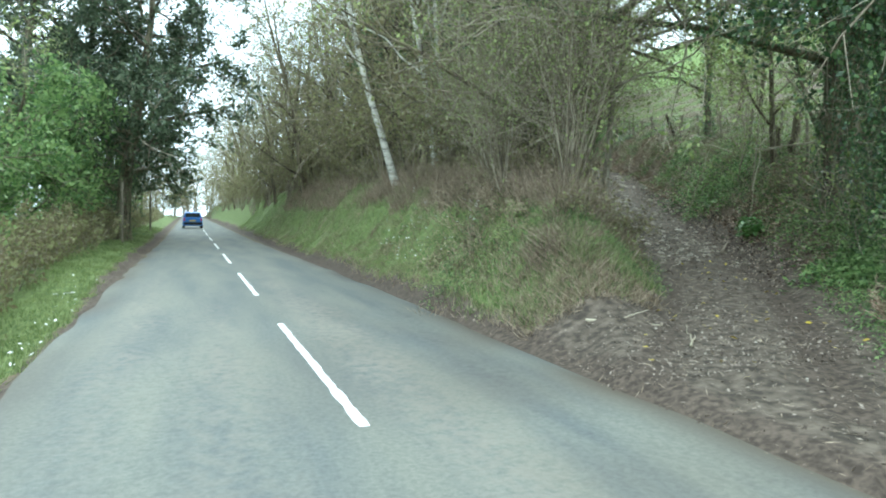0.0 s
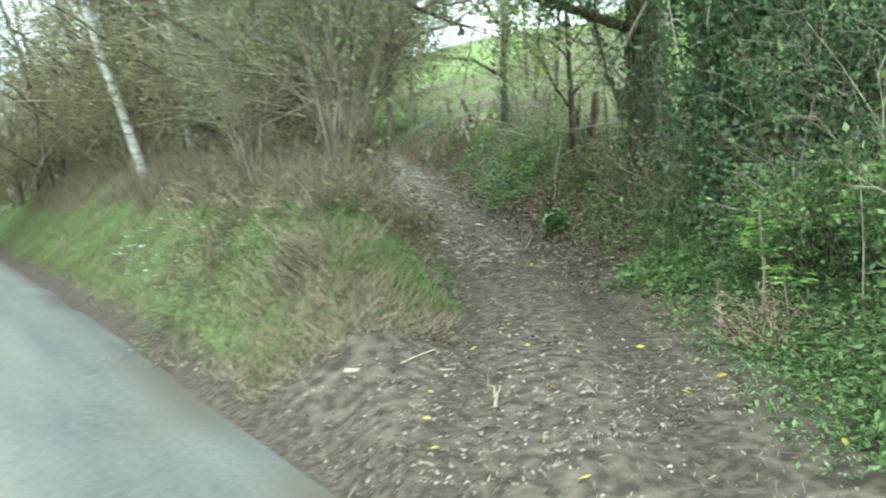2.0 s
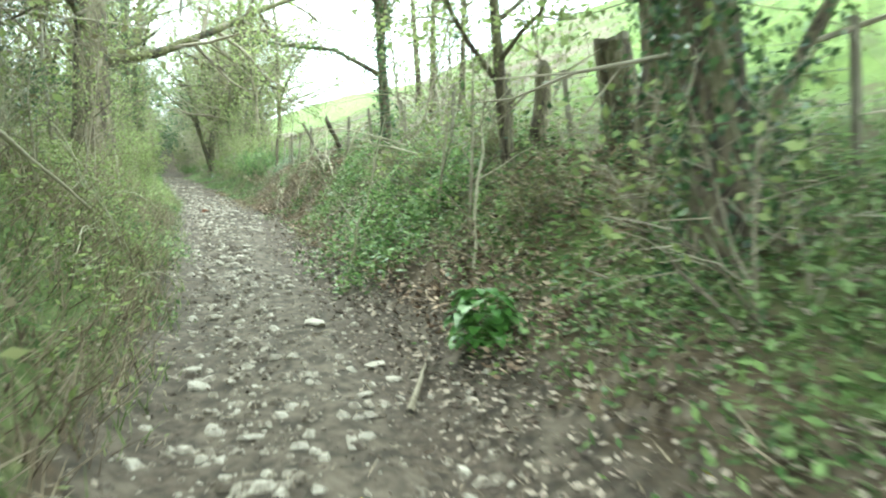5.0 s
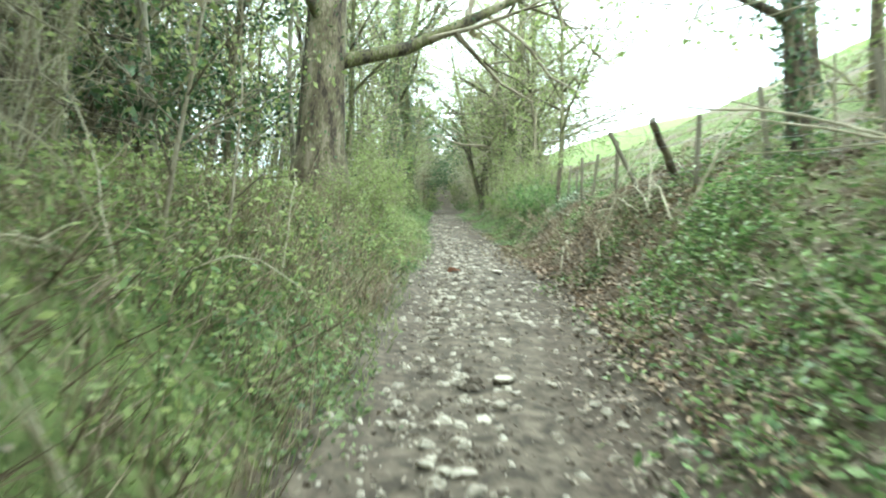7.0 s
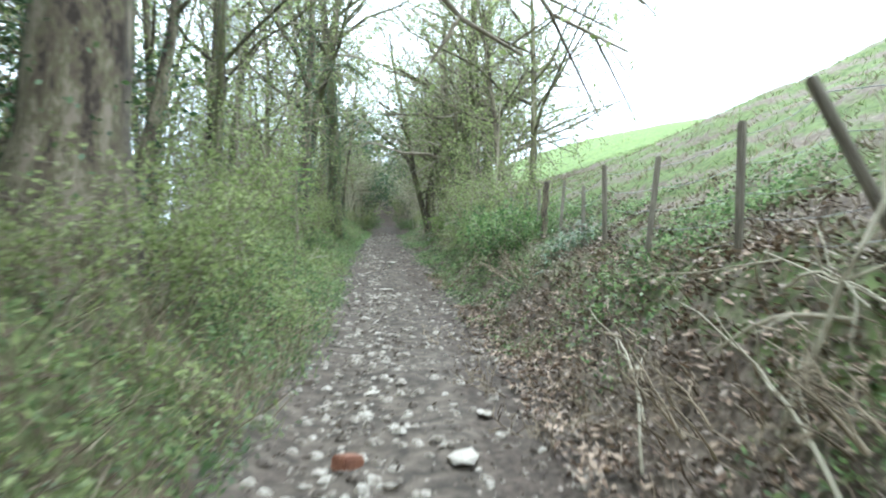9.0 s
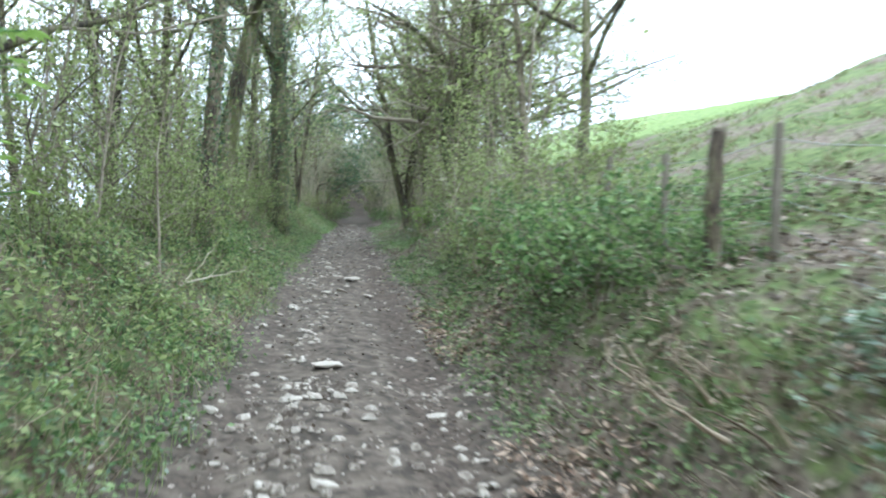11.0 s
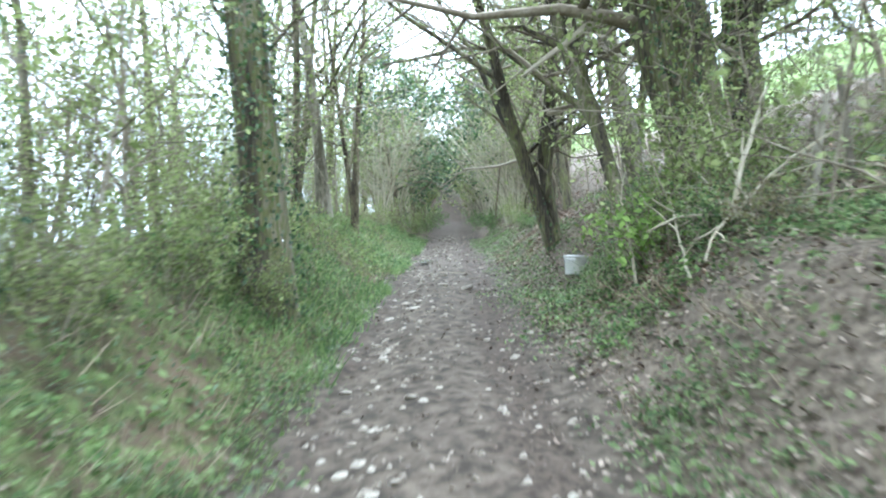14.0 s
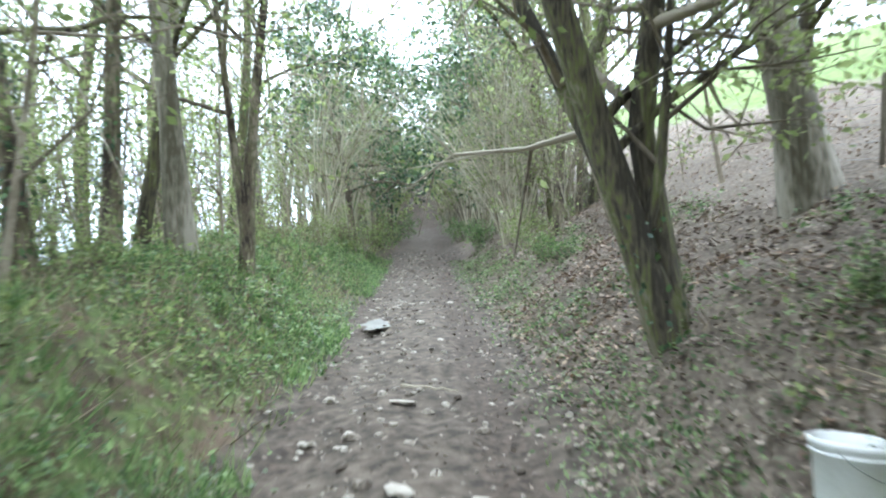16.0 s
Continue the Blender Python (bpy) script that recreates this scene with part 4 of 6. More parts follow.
# thin understorey beside the lane
sapling = tree(85, spot(*on_lane(36, -4.2)), "thin understorey sapling in fresh leaf", 5.0, 0.035, [(12, 0.36, 50, 0.07, 0.04, 0.15), (4, 0.5, 45, 0.2, 0.02, 0.15), (0, 0, 0, 0.3, 0, 0)],
               (0.08, 0), TWIG, leaf=LEAF_SPRING, per=9, leaf_size=0.046, name="sapling", group="saplings beside the lane", wood=1)
for i in range(290):
    s = rnd.uniform(17, 80) if i < 230 else rnd.uniform(42, 58)
    d = -rnd.uniform(2.9 if i < 230 else 4.5, 9) if i % 4 else rnd.uniform(3.0, 5.5)
    if (d > 0 and 22 < s < 38) or (d < 0 and s < 31):
        continue
    if d > 0 and 46 < s < 55 and d < 5:
        continue
    plant(sapling, *on_lane(s, d), rnd.uniform(0.6, 1.3), tilt=(rnd.uniform(-8, 8), rnd.uniform(-8, 8)))

# scrub on the banks
SCRUB = "scrub along the lane"
scrub = [bush(100, spot(*on_lane(33.3, 2.4)), "dense green thorn bush by the lane", 1.15, 11, 0.75, LEAF_BUSH, 7, 0.04, None, "thorn_bush", SCRUB),
         bush(101, spot(*on_lane(29.5, -2.7)), "spring-green sapling scrub on the bank", 1.6, 11, 0.55, LEAF_SPRING, 7, 0.037, None, "thorn_bush", SCRUB),
         bush(102, spot(*on_lane(12, 3.1)), "bramble tangle with arching stems", 0.8, 13, 1.1, HERB, 7, 0.03, None, "bramble_bush", SCRUB),
         bush(103, spot(*on_lane(15.5, 3.1)), "dry leafless thorn scrub", 1.4, 9, 0.8, LEAF_SPRING, 1, 0.04, None, "thorn_bush", SCRUB)]
for k, s, d, f in ((0, 34.2, 2.3, 1.0), (0, 34.0, 2.9, 0.9), (0, 32.6, 2.7, 0.7), (0, 35.0, 2.6, 0.7), (0, 37, 2.9, 0.7),
                   (1, 25, -2.5, 0.6), (1, 26.5, -2.3, 0.8), (1, 28, -2.6, 0.8),
                   (1, 31, -3.2, 0.8), (1, 34, -3.0, 0.7), (1, 37, -3.3, 0.8), (1, 40, -3.4, 0.6), (1, 37.8, -2.5, 0.8), (0, 38.3, -2.2, 0.6), (1, 38.5, -3.0, 0.9), (1, 40.8, -2.8, 0.8), (1, 42, -3.2, 0.9), (0, 41.2, -3.6, 0.8), (1, 36.5, -2.8, 0.7), (1, 46.5, -2.6, 0.7), (1, 47.6, -2.4, 0.6), (0, 47.2, -2.9, 0.6), (1, 43, -2.7, 0.6), (1, 44, -3.6, 0.6), (1, 48, -3.4, 0.5), (1, 52, -3.4, 0.5), (1, 57, -3.2, 0.6), (1, 61, -2.6, 0.7),
                   (1, 34.5, 2.9, 0.8), (1, 36, 3.2, 1.0), (1, 38, 2.8, 0.9), (1, 40, 3.2, 0.9), (0, 36.2, 2.6, 0.7), (0, 39, 2.5, 0.7), (1, 37, 2.2, 0.6), (1, 39.4, 2.1, 0.6), (3, 38.4, 2.5, 0.8), (1, 44.6, -2.5, 0.75), (0, 45.2, -2.8, 0.7), (1, 45.7, -2.1, 0.5), (1, 46.0, -2.9, 0.8),
                   (2, 10.5, 3.0, 0.8), (2, 12, -3.6, 0.5),
                   (3, 13.6, 3.4, 0.6), (3, 17.5, 2.9, 0.55), (2, 18.6, 3.0, 0.5), (3, 12, 3.5, 0.6), (3, 21, 3.0, 0.5), (3, 15, -4.2, 0.8),
                   (1, 58, 2.4, 0.7), (2, 44.8, 2.9, 0.8), (2, 46, 2.3, 0.6), (3, 45.6, 2.6, 0.9), (1, 45.2, 3.2, 1.0), (0, 46.4, 2.9, 0.5), (0, 52, 2.6, 0.45), (0, 56.5, 2.5, 0.5), (2, 47, 2.9, 0.7), (2, 49.5, 3.3, 0.8), (1, 46, 3.6, 0.8), (0, 50.0, 4.0, 0.6), (3, 45, 4.2, 1.0),
                   (1, 65, -1.9, 1.0), (0, 66, 2.0, 0.9), (0, 70, -1.8, 1.0), (0, 74, 1.8, 1.1), (0, 78, -1.6, 1.2)):
    x, y = on_lane(s, d)
    plant(scrub[k], x, y, f)
dry = bush(104, spot(5.3, 4.6), "brown leafless bramble and bracken tangle on the bank", 1.0, 14, 0.8, LEAF_BUD, 3, 0.035, TWIG, "bramble_bush", SCRUB, 0.009, 5)
for i in range(28):
    plant(dry, 5.35 + rnd.uniform(0, 1.5) + 0.012 * i, 5.4 + i * 0.8 + 0.008 * i * i + rnd.uniform(-0.4, 0.4), rnd.uniform(0.7, 1.25))
for s, d, f in ((13.5, 2.4, 0.6), (15.2, 2.8, 0.6), (16.8, 2.5, 0.55), (12.2, 2.7, 0.6), (18.4, 2.7, 0.5), (58, -3.0, 0.7), (60, -2.6, 0.6), (62, -3.4, 0.8), (64.5, -2.6, 0.7), (39, -2.9, 0.5), (41.5, -3.6, 0.6), (43.8, -3.2, 0.5), (20, -3.6, 0.5), (16.5, -3.2, 0.7), (44.2, 3.1, 0.7), (46.8, 3.2, 0.6)):
    plant(dry, *on_lane(s, d), f)
for i in range(16):
    plant(roadside_bush, rnd.uniform(5.8, 7.0) + 0.03 * i, 14 + i * 3.2 + rnd.uniform(-1, 1), rnd.uniform(0.8, 1.3))
# green thicket right of the lane's mouth
leafy = bush(110, spot(8.4, 0.2), "leafy elder thicket with fresh leaves", 1.3, 15, 0.7, LEAF_BUSH, 13, 0.03, None, "elder_bush", "thicket at the lane mouth", 0.014)
for x, y, f in ((7.3, -1.9, 1.0), (8.2, -0.9, 1.1), (9.0, 1.2, 0.7), (5.9, -2.4, 0.9), (7.2, -2.4, 1.3), (5.2, -3.6, 0.9), (6.6, -3.6, 1.2), (8.6, 0.0, 1.0)):
    plant(leafy, x, y, f)
for x, y, k, f in ((8.3, 0.8, 2, 0.8), (9.1, 1.9, 2, 1.1), (9.8, 2.6, 3, 1.2), (8.9, 0.3, 3, 1.3), (10.3, 3.3, 2, 0.8), (10.6, 4.2, 3, 1.0), (8.0, -1.4, 3, 1.3), (9.6, 1.0, 3, 1.5)):
    plant(scrub[k], x, y, f)
for x, y, f in ((8.0, 16.4, 0.4), (8.6, 13.2, 0.42), (8.2, 14.6, 0.5), (9.3, 15.4, 0.4)):
    plant(hazel_pale, x, y, f)
ivy_tangle = bush(111, spot(9.3, 0.9), "tall tangle of ivy and bramble stems at the lane mouth", 3.4, 16, 0.28, LEAF_IVY, 13, 0.036, None, "ivy_bush", "thicket at the lane mouth", 0.018, 7)
for x, y, f in ((8.9, -0.5, 0.95), (10.1, 2.2, 0.9), (9.9, 0.4, 1.1), (9.4, -1.6, 1.0)):
    plant(ivy_tangle, x, y, f)
# clipped hedge on the far side of the road
for i in range(12):
    plant(scrub[i % 2], *on_lane(90 + (i % 4) * 1.5, (1 if i % 2 else -1) * (1.9 + 0.25 * i)), rnd.uniform(1.0, 1.5))
hedge = bush(120, spot(-5.3, 6), "clipped grey-brown hawthorn hedge with few leaves", 1.5, 10, 0.5, LEAF_BUD, 5, 0.055, TWIG, "hedge_bush", "hedge along the road", 0.014, 5)
for i in range(52):
    plant(hedge, -5.2 - rnd.uniform(-0.2, 0.4), 1 + i * 1.2 if i < 28 else 36 + (i - 28) * 3, rnd.uniform(0.95, 1.2))


# ---- ground cover: too many to count ----
def lane_xy(s, d):
    """Places s metres along the lane and d metres to its right."""
    k = np.arange(len(LINE)) * 0.25
    return [np.interp(s, k, LINE[:, i]) + (1, -1)[i] * d * np.interp(s, k, _dir[:, 1 - i]) for i in (0, 1)]


def scatter(n, s0, s1, d0, d1, seed):
    rng = np.random.default_rng(seed)
    s, d = rng.uniform(s0, s1, n) * STRIDE, rng.uniform(d0, d1, n)
    return rng, *lane_xy(s, d), d


def strip(n, x0, x1, y0, y1, seed):
    rng = np.random.default_rng(seed)
    return rng, rng.uniform(x0, x1, n), y0 + (y1 - y0) * rng.random(n) ** 1.6


def clear_of_lane(x, y, room=1.35):
    s, d, _ = lane_place(x, y)
    return (np.abs(d) > room + 0.35 * (vnoise(x * 1.3, y * 1.3, 21) - 0.5)) | (s < 4)


def blades(name, rng, x, y, high, material, label, wide=0.006, lean=0.5, per=1):
    x, y = np.repeat(x, per), np.repeat(y, per)
    if per > 1:
        x, y = x + rng.normal(0, 0.06, len(x)), y + rng.normal(0, 0.06, len(y))
    n = len(x)
    z = height(x, y)
    h = high * (0.5 + 0.9 * rng.random(n))
    d = unit(np.stack([rng.normal(0, lean, n), rng.normal(0, lean, n), np.ones(n)], -1))
    s = unit(np.cross(d, rng.normal(0, 1, (n, 3))))
    foot = np.stack([x, y, z - 0.01], -1)
    me = spikes(name, foot, s * wide * (0.6 + 0.8 * rng.random((n, 1))), foot + d * h[:, None], material)
    return tagged(new(name, me), label, "plants", kind="stuff")


def herbs(name, rng, x, y, high, size, per, material, label, spread=0.12):
    """Clumps of soft leaves on short unseen stalks."""
    cx, cy, n = np.repeat(x, per), np.repeat(y, per), len(x) * per
    tall = np.repeat(high * (0.4 + 0.8 * rng.random(len(x))), per)
    px_, py_ = cx + rng.normal(0, spread, n), cy + rng.normal(0, spread, n)
    z = height(px_, py_) + tall * rng.random(n)
    d = unit(np.stack([rng.normal(0, 1, n), rng.normal(0, 1, n), rng.normal(-0.1, 0.45, n)], -1))
    s = unit(np.cross(d, np.stack([rng.normal(0, 0.45, n), rng.normal(0, 0.45, n), np.ones(n)], -1)))
    k = size * (0.5 + 0.9 * rng.random((n, 1)))
    me = quads(name, np.stack([px_, py_, z], -1), s * k * 0.5, d * k, material)
    return tagged(new(name, me), label, "plants", kind="stuff")


def flat_leaves(name, rng, x, y, size, material, label, lift=0.02, slim=0.6):
    n = len(x)
    up = unit(np.stack([rng.normal(0, 0.4, n), rng.normal(0, 0.4, n), np.ones(n)], -1))
    d = unit(np.cross(up, rng.normal(0, 1, (n, 3))))
    s = np.cross(up, d)
    k = size * (0.5 + 0.9 * rng.random((n, 1)))
    me = quads(name, np.stack([x, y, height(x, y) + lift + 0.03 * rng.random(n)], -1), s * k * slim, d * k, material)
    return tagged(new(name, me), label, "leaf litter", kind="stuff")


def pick(x, y, keep):
    return x[keep], y[keep]


# herbs on both banks
rng, x, y, d = scatter(9500, 8, 66, -5.2, -1.05, 201)
x, y = pick(x, y, (vnoise(x * 0.8, y * 0.8, 31) > 0.5) & clear_of_lane(x, y, 1.1))
herbs("ground_herbs", rng, x, y, 0.26, 0.034, 11, HERB, "low green nettles and herbs on the bank")
rng, x, y, d = scatter(2600, 8, 66, -5.2, -1.3, 224)
x, y = pick(x, y, (vnoise(x * 0.6, y * 0.6, 42) > np.where(y < 20, 0.74, 0.58)) & clear_of_lane(x, y, 1.2))
herbs("ground_herbs", rng, x, y, 0.26, 0.04, 14, LEAF_BUSH, "bright green leaves in patches on the bank", 0.16)
rng, x, y, d = scatter(1500, 10, 60, -4.8, -1.5, 218)
x, y = pick(x, y, vnoise(x * 0.5, y * 0.5, 41) > np.where(y < 24, 0.6, 0.45))
herbs("ground_herbs", rng, x, y, 0.55, 0.04, 16, LEAF_SPRING, "taller yellow-green nettles on the bank", 0.16)
rng, x, y, d = scatter(150, 9, 24, 2.4, 4.0, 219)
herbs("ground_herbs", rng, x, y, 0.4, 0.04, 12, LEAF_BUSH, "taller green nettles on the bank", 0.16)
rng, x, y, d = scatter(5500, 9, 42, 1.6, 4.2, 202)
x, y = pick(x, y, (vnoise(x * 0.6, y * 0.6, 32) > np.where((y > 14) & (y < 27.5), np.where(y < 20, 0.8, 0.66), np.where(y < 14, 0.52, 0.42))) & clear_of_lane(x, y))
herbs("ground_herbs", rng, x, y, 0.24, 0.034, 10, HERB, "low green herbs and ivy on the bank")
rng, x, y, d = scatter(3200, 42, 66, 1.4, 4.5, 203)
x, y = pick(x, y, vnoise(x * 0.7, y * 0.7, 33) > np.where(d < 2.2, 0.42, 0.6))
herbs("ground_herbs", rng, x, y, 0.2, 0.032, 9, HERB, "patchy green herbs on the leaf-strewn bank")
rng, x, y = strip(4200, 4.4, 9.5, -5.5, 3.2, 204)
x, y = pick(x, y, clear_of_lane(x, y, 1.7) & (y < 0.9 * x - 4.9) & (x + 2.4 * vnoise(x * 0.9, y * 0.9, 85) < 10.2) & (y + 3 * vnoise(x * 0.8, y * 0.8, 86) > -3.6))
herbs("ground_herbs", rng, x, y, 0.4, 0.034, 16, HERB, "thick green nettles at the lane mouth")
rng, x, y, d = scatter(3000, 9, 40, -5.2, -1.5, 241)
x, y = pick(x, y, vnoise(x * 0.7, y * 0.7, 71) > 0.38)
herbs("ground_herbs", rng, x, y, 0.5, 0.036, 14, LEAF_SPRING, "yellow-green seedlings and brambles on the bank", 0.2)
rng, x, y, d = scatter(1400, 10, 24, 1.4, 4.4, 242)
x, y = pick(x, y, vnoise(x * 0.7, y * 0.7, 72) > np.where(y < 9, 0.62, np.where(y > 14.5, 0.78, 0.5)))
herbs("ground_herbs", rng, x, y, 0.3, 0.04, 12, LEAF_BUSH, "bright green herbs on the bank", 0.16)
rng, x, y, d = scatter(2600, 8, 66, -6.0, -1.4, 247)
x, y = pick(x, y, (vnoise(x * 0.75, y * 0.75, 74) < np.where(y > 22, 0.4, 0.33)) & clear_of_lane(x, y, 1.6))
herbs("dead_bracken", rng, x, y, 0.28, 0.034, 14, BRACKEN, "collapsed brown bracken between the herbs", 0.22)
rng, x, y, d = scatter(1500, 9, 24, -5.0, -1.5, 252)
blades("dead_bracken", rng, x, y, 0.36, BRACKEN, "brown bracken stalks among the bank herbs", wide=0.008, lean=1.0, per=8)
rng, x, y, d = scatter(4200, 26, 66, -5.0, -1.3, 253)
x, y = pick(x, y, (vnoise(x * 0.65, y * 0.65, 77) > 0.45) & clear_of_lane(x, y, 1.25))
herbs("ground_herbs", rng, x, y, 0.24, 0.03, 15, LEAF_FRESH, "cool green herbs spreading along the bank", 0.18)
rng, x, y, d = scatter(1500, 28, 66, 1.0, 2.0, 254)
x, y = pick(x, y, (vnoise(x * 0.8, y * 0.8, 78) > 0.42) & clear_of_lane(x, y, 1.1))
herbs("ground_herbs", rng, x, y, 0.14, 0.026, 13, HERB, "small herbs along the edge of the track", 0.14)
rng, x, y, d = scatter(1800, 22, 66, -4.5, -1.2, 248)
x, y = pick(x, y, (vnoise(x * 0.9, y * 0.9, 75) > 0.55) & clear_of_lane(x, y, 1.15))
herbs("ground_ivy", rng, x, y, 0.14, 0.026, 16, GROUND_IVY, "grey-green ground ivy along the lane edge", 0.16)
rng = np.random.default_rng(249)
x, y = rng.normal(4.5, 0.36, 190), rng.normal(4.15, 0.45, 190)
blades("dead_bracken", rng, x, y, 0.24, BRACKEN, "brown thatch of dead grass on the corner of the bank", wide=0.008, lean=1.3, per=22)
x, y = rng.normal(5.2, 0.34, 460), rng.normal(4.7, 0.42, 460)
blades("verge_grass", rng, x, y, 0.2, LEAF_FRESH, "bright fresh grass on the crown of the corner", wide=0.008, lean=0.5, per=14)
x, y = rng.normal(5.0, 0.25, 60), rng.normal(3.7, 0.3, 60)
herbs("ground_herbs", rng, x, y, 0.16, 0.026, 16, LEAF_FRESH, "fresh green herbs at the foot of the corner", 0.12)
rng, x, y = strip(1500, 5.0, 8.6, -3.8, 1.6, 250)
x, y = pick(x, y, clear_of_lane(x, y, 1.3) & (y < 0.9 * x - 5.0))
herbs("ground_herbs", rng, x, y, 0.26, 0.024, 22, LEAF_FRESH, "fresh bright green herbs at the lane mouth", 0.16)
rng = np.random.default_rng(255)
x, y = rng.normal(28.3, 0.6, 90), rng.normal(43.0, 0.6, 90)
herbs("ground_herbs", rng, x, y, 0.7, 0.04, 16, LEAF_SPRING, "leafy sprouts at the foot of the mossy tree", 0.2)
for k, (px, py, wide, n, high, size, material, label) in enumerate((
        (9.0, 2.35, 0.4, 150, 0.3, 0.05, LEAF_FRESH, "fresh round-leaved herbs at the foot of the bank"),
        (8.6, 1.7, 0.3, 100, 0.3, 0.05, LEAF_FRESH, "fresh round-leaved herbs at the foot of the bank"),
        (13.9, 11.6, 0.6, 150, 0.35, 0.042, LEAF_FRESH, "lush green nettles on the open bank"),
        (13.2, 10.1, 0.5, 130, 0.35, 0.042, LEAF_FRESH, "lush green nettles on the open bank"),
        (15.8, 15.2, 0.4, 75, 0.28, 0.036, LEAF_FRESH, "green nettles on the open bank"),
        (15.3, 14.5, 0.4, 75, 0.28, 0.036, LEAF_FRESH, "green nettles on the open bank"),
        (15.9, 15.8, 0.4, 75, 0.28, 0.036, LEAF_FRESH, "green nettles on the open bank"),
        (16.6, 18.3, 0.35, 85, 0.2, 0.03, LEAF_BUSH, "green bramble patch on the bare bank"),
        (20.6, 25.5, 0.3, 90, 0.5, 0.036, GROUND_IVY, "dark green ivy bush under the fence"),
        (27.0, 43.5, 0.45, 120, 0.22, 0.034, LEAF_FRESH, "low green herbs before the bucket"),
        (26.1, 41.9, 0.4, 90, 0.2, 0.034, LEAF_BUSH, "low green herbs beside the track"),
        (29.3, 46.6, 0.45, 50, 0.3, 0.036, LEAF_SPRING, "yellow-green sprouts on the bare slope"),
        (28.4, 45.3, 0.4, 45, 0.18, 0.03, LEAF_FRESH, "low green herbs round the bucket"),
        (27.6, 45.6, 0.5, 110, 0.18, 0.03, LEAF_FRESH, "low green herbs beside the track"),
        (20.3, 38.9, 0.5, 120, 0.2, 0.034, LEAF_FRESH, "bright green herbs on the low bank"),
        (19.5, 38.0, 0.6, 120, 0.2, 0.034, LEAF_FRESH, "bright green herbs on the low bank"))):
    rng = np.random.default_rng(260 + k)
    herbs("ground_herbs", rng, rng.normal(px, wide, n), rng.normal(py, wide, n), high, size, 13, material, label, 0.1)
rng, x, y, d = scatter(2600, 44, 66, -3.4, -1.05, 284)
x, y = pick(x, y, clear_of_lane(x, y, 1.05) & (vnoise(x * 0.6, y * 0.6, 84) > 0.35))
blades("bank_grass", rng, x, y, 0.2, LEAF_FRESH, "fresh green grass and bluebell leaves along the track", wide=0.009, lean=0.6, per=9)
# brown bracken lying on the open bank
rng, x, y, d = scatter(9000, 12, 24, 1.2, 3.4, 283)
x, y = pick(x, y, vnoise(x * 0.8, y * 0.8, 83) > 0.42)
flat_leaves("leaf_litter", rng, x, y, 0.045, RUSSET, "russet fallen leaves among the bank herbs", 0.05, 0.4)
rng, x, y, d = scatter(9000, 24, 38, 0.95, 2.7, 281)
x, y = pick(x, y, vnoise(x * 0.9, y * 0.9, 81) > 0.35)
flat_leaves("leaf_litter", rng, x, y, 0.045, RUSSET, "russet fallen leaves and bracken scraps on the open bank", 0.04, 0.35)
rng, x, y, d = scatter(6000, 44, 56, 1.3, 3.4, 282)
x, y = pick(x, y, vnoise(x * 0.9, y * 0.9, 82) > 0.42)
flat_leaves("leaf_litter", rng, x, y, 0.042, RUSSET, "russet fallen leaves under the scrub", 0.04, 0.4)
# grass
rng, x, y = strip(24000, 3.08, 6.2, -1, 60, 205)
x, y = pick(x, y, clear_of_lane(x, y, 1.6) & ((y > 2.4) | (x < 3.0)) & (vnoise(x * 0.8, y * 0.8, 34) > 0.22))
blades("verge_grass", rng, x, y, 0.13, GRASS, "green grass on the roadside bank", per=4)
rng, x, y = strip(20000, 3.0, 6.4, 1.5, 45, 206)
x, y = pick(x, y, clear_of_lane(x, y, 1.5) & (y > 2.4) & (vnoise(x * 0.9, y * 0.9, 35) > 0.35))
blades("dead_grass", rng, x, y, 0.16, STRAW, "dead straw-coloured grass on the roadside bank", wide=0.005, lean=0.9, per=2)
rng, x, y = strip(14000, -4.9, -3.2, -4, 60, 207)
blades("verge_grass", rng, x, y, 0.14, GRASS, "mown green grass verge", per=3)
rng, x, y, d = scatter(10500, 7, 66, -3.6, -1.1, 208)
x, y = pick(x, y, clear_of_lane(x, y, 1.0) & (vnoise(x * 0.75, y * 0.75, 74) > np.where((y > 22) & (y < 38), 0.42, 0.28)))
blades("bank_grass", rng, x, y, 0.22, GRASS, "soft grass along the lane edge", per=2)
rng, x, y, d = scatter(3600, 7, 60, 1.4, 4.2, 209)
blades("dead_grass", rng, x, y, 0.18, STRAW, "dead bracken and grass stalks on the bank", wide=0.006, lean=1.2, per=3)
rng, x, y, d = scatter(9000, 7, 62, -5, -1.3, 210)
blades("dead_grass", rng, x, y, 0.34, STRAW, "dead stalks among the herbs", wide=0.006, lean=0.8, per=2)
rng, x, y, d = scatter(9000, 7, 64, -5.5, -1.2, 221)
flat_leaves("leaf_litter", rng, x, y, 0.025, LITTER, "brown fallen leaves among the herbs", 0.03)
rng, x, y, d = scatter(5000, 11, 30, -4.6, -1.3, 226)
x, y = pick(x, y, vnoise(x * 0.9, y * 0.9, 43) > 0.4)
blades("dead_grass", rng, x, y, 0.4, STRAW, "dead tan stalks mixed through the bank herbs", wide=0.006, lean=0.9, per=2)
rng, x, y = strip(200, 3.4, 5.3, 2.5, 5.0, 227)
blades("dead_grass", rng, x, y, 0.26, STRAW, "hanging tan tussocks on the corner of the bank", wide=0.006, lean=1.1, per=9)
rng, x, y = strip(2200, 4.3, 5.8, 3.3, 5.4, 228)
blades("verge_grass", rng, x, y, 0.18, GRASS, "bright tall grass on the corner of the bank", per=5)
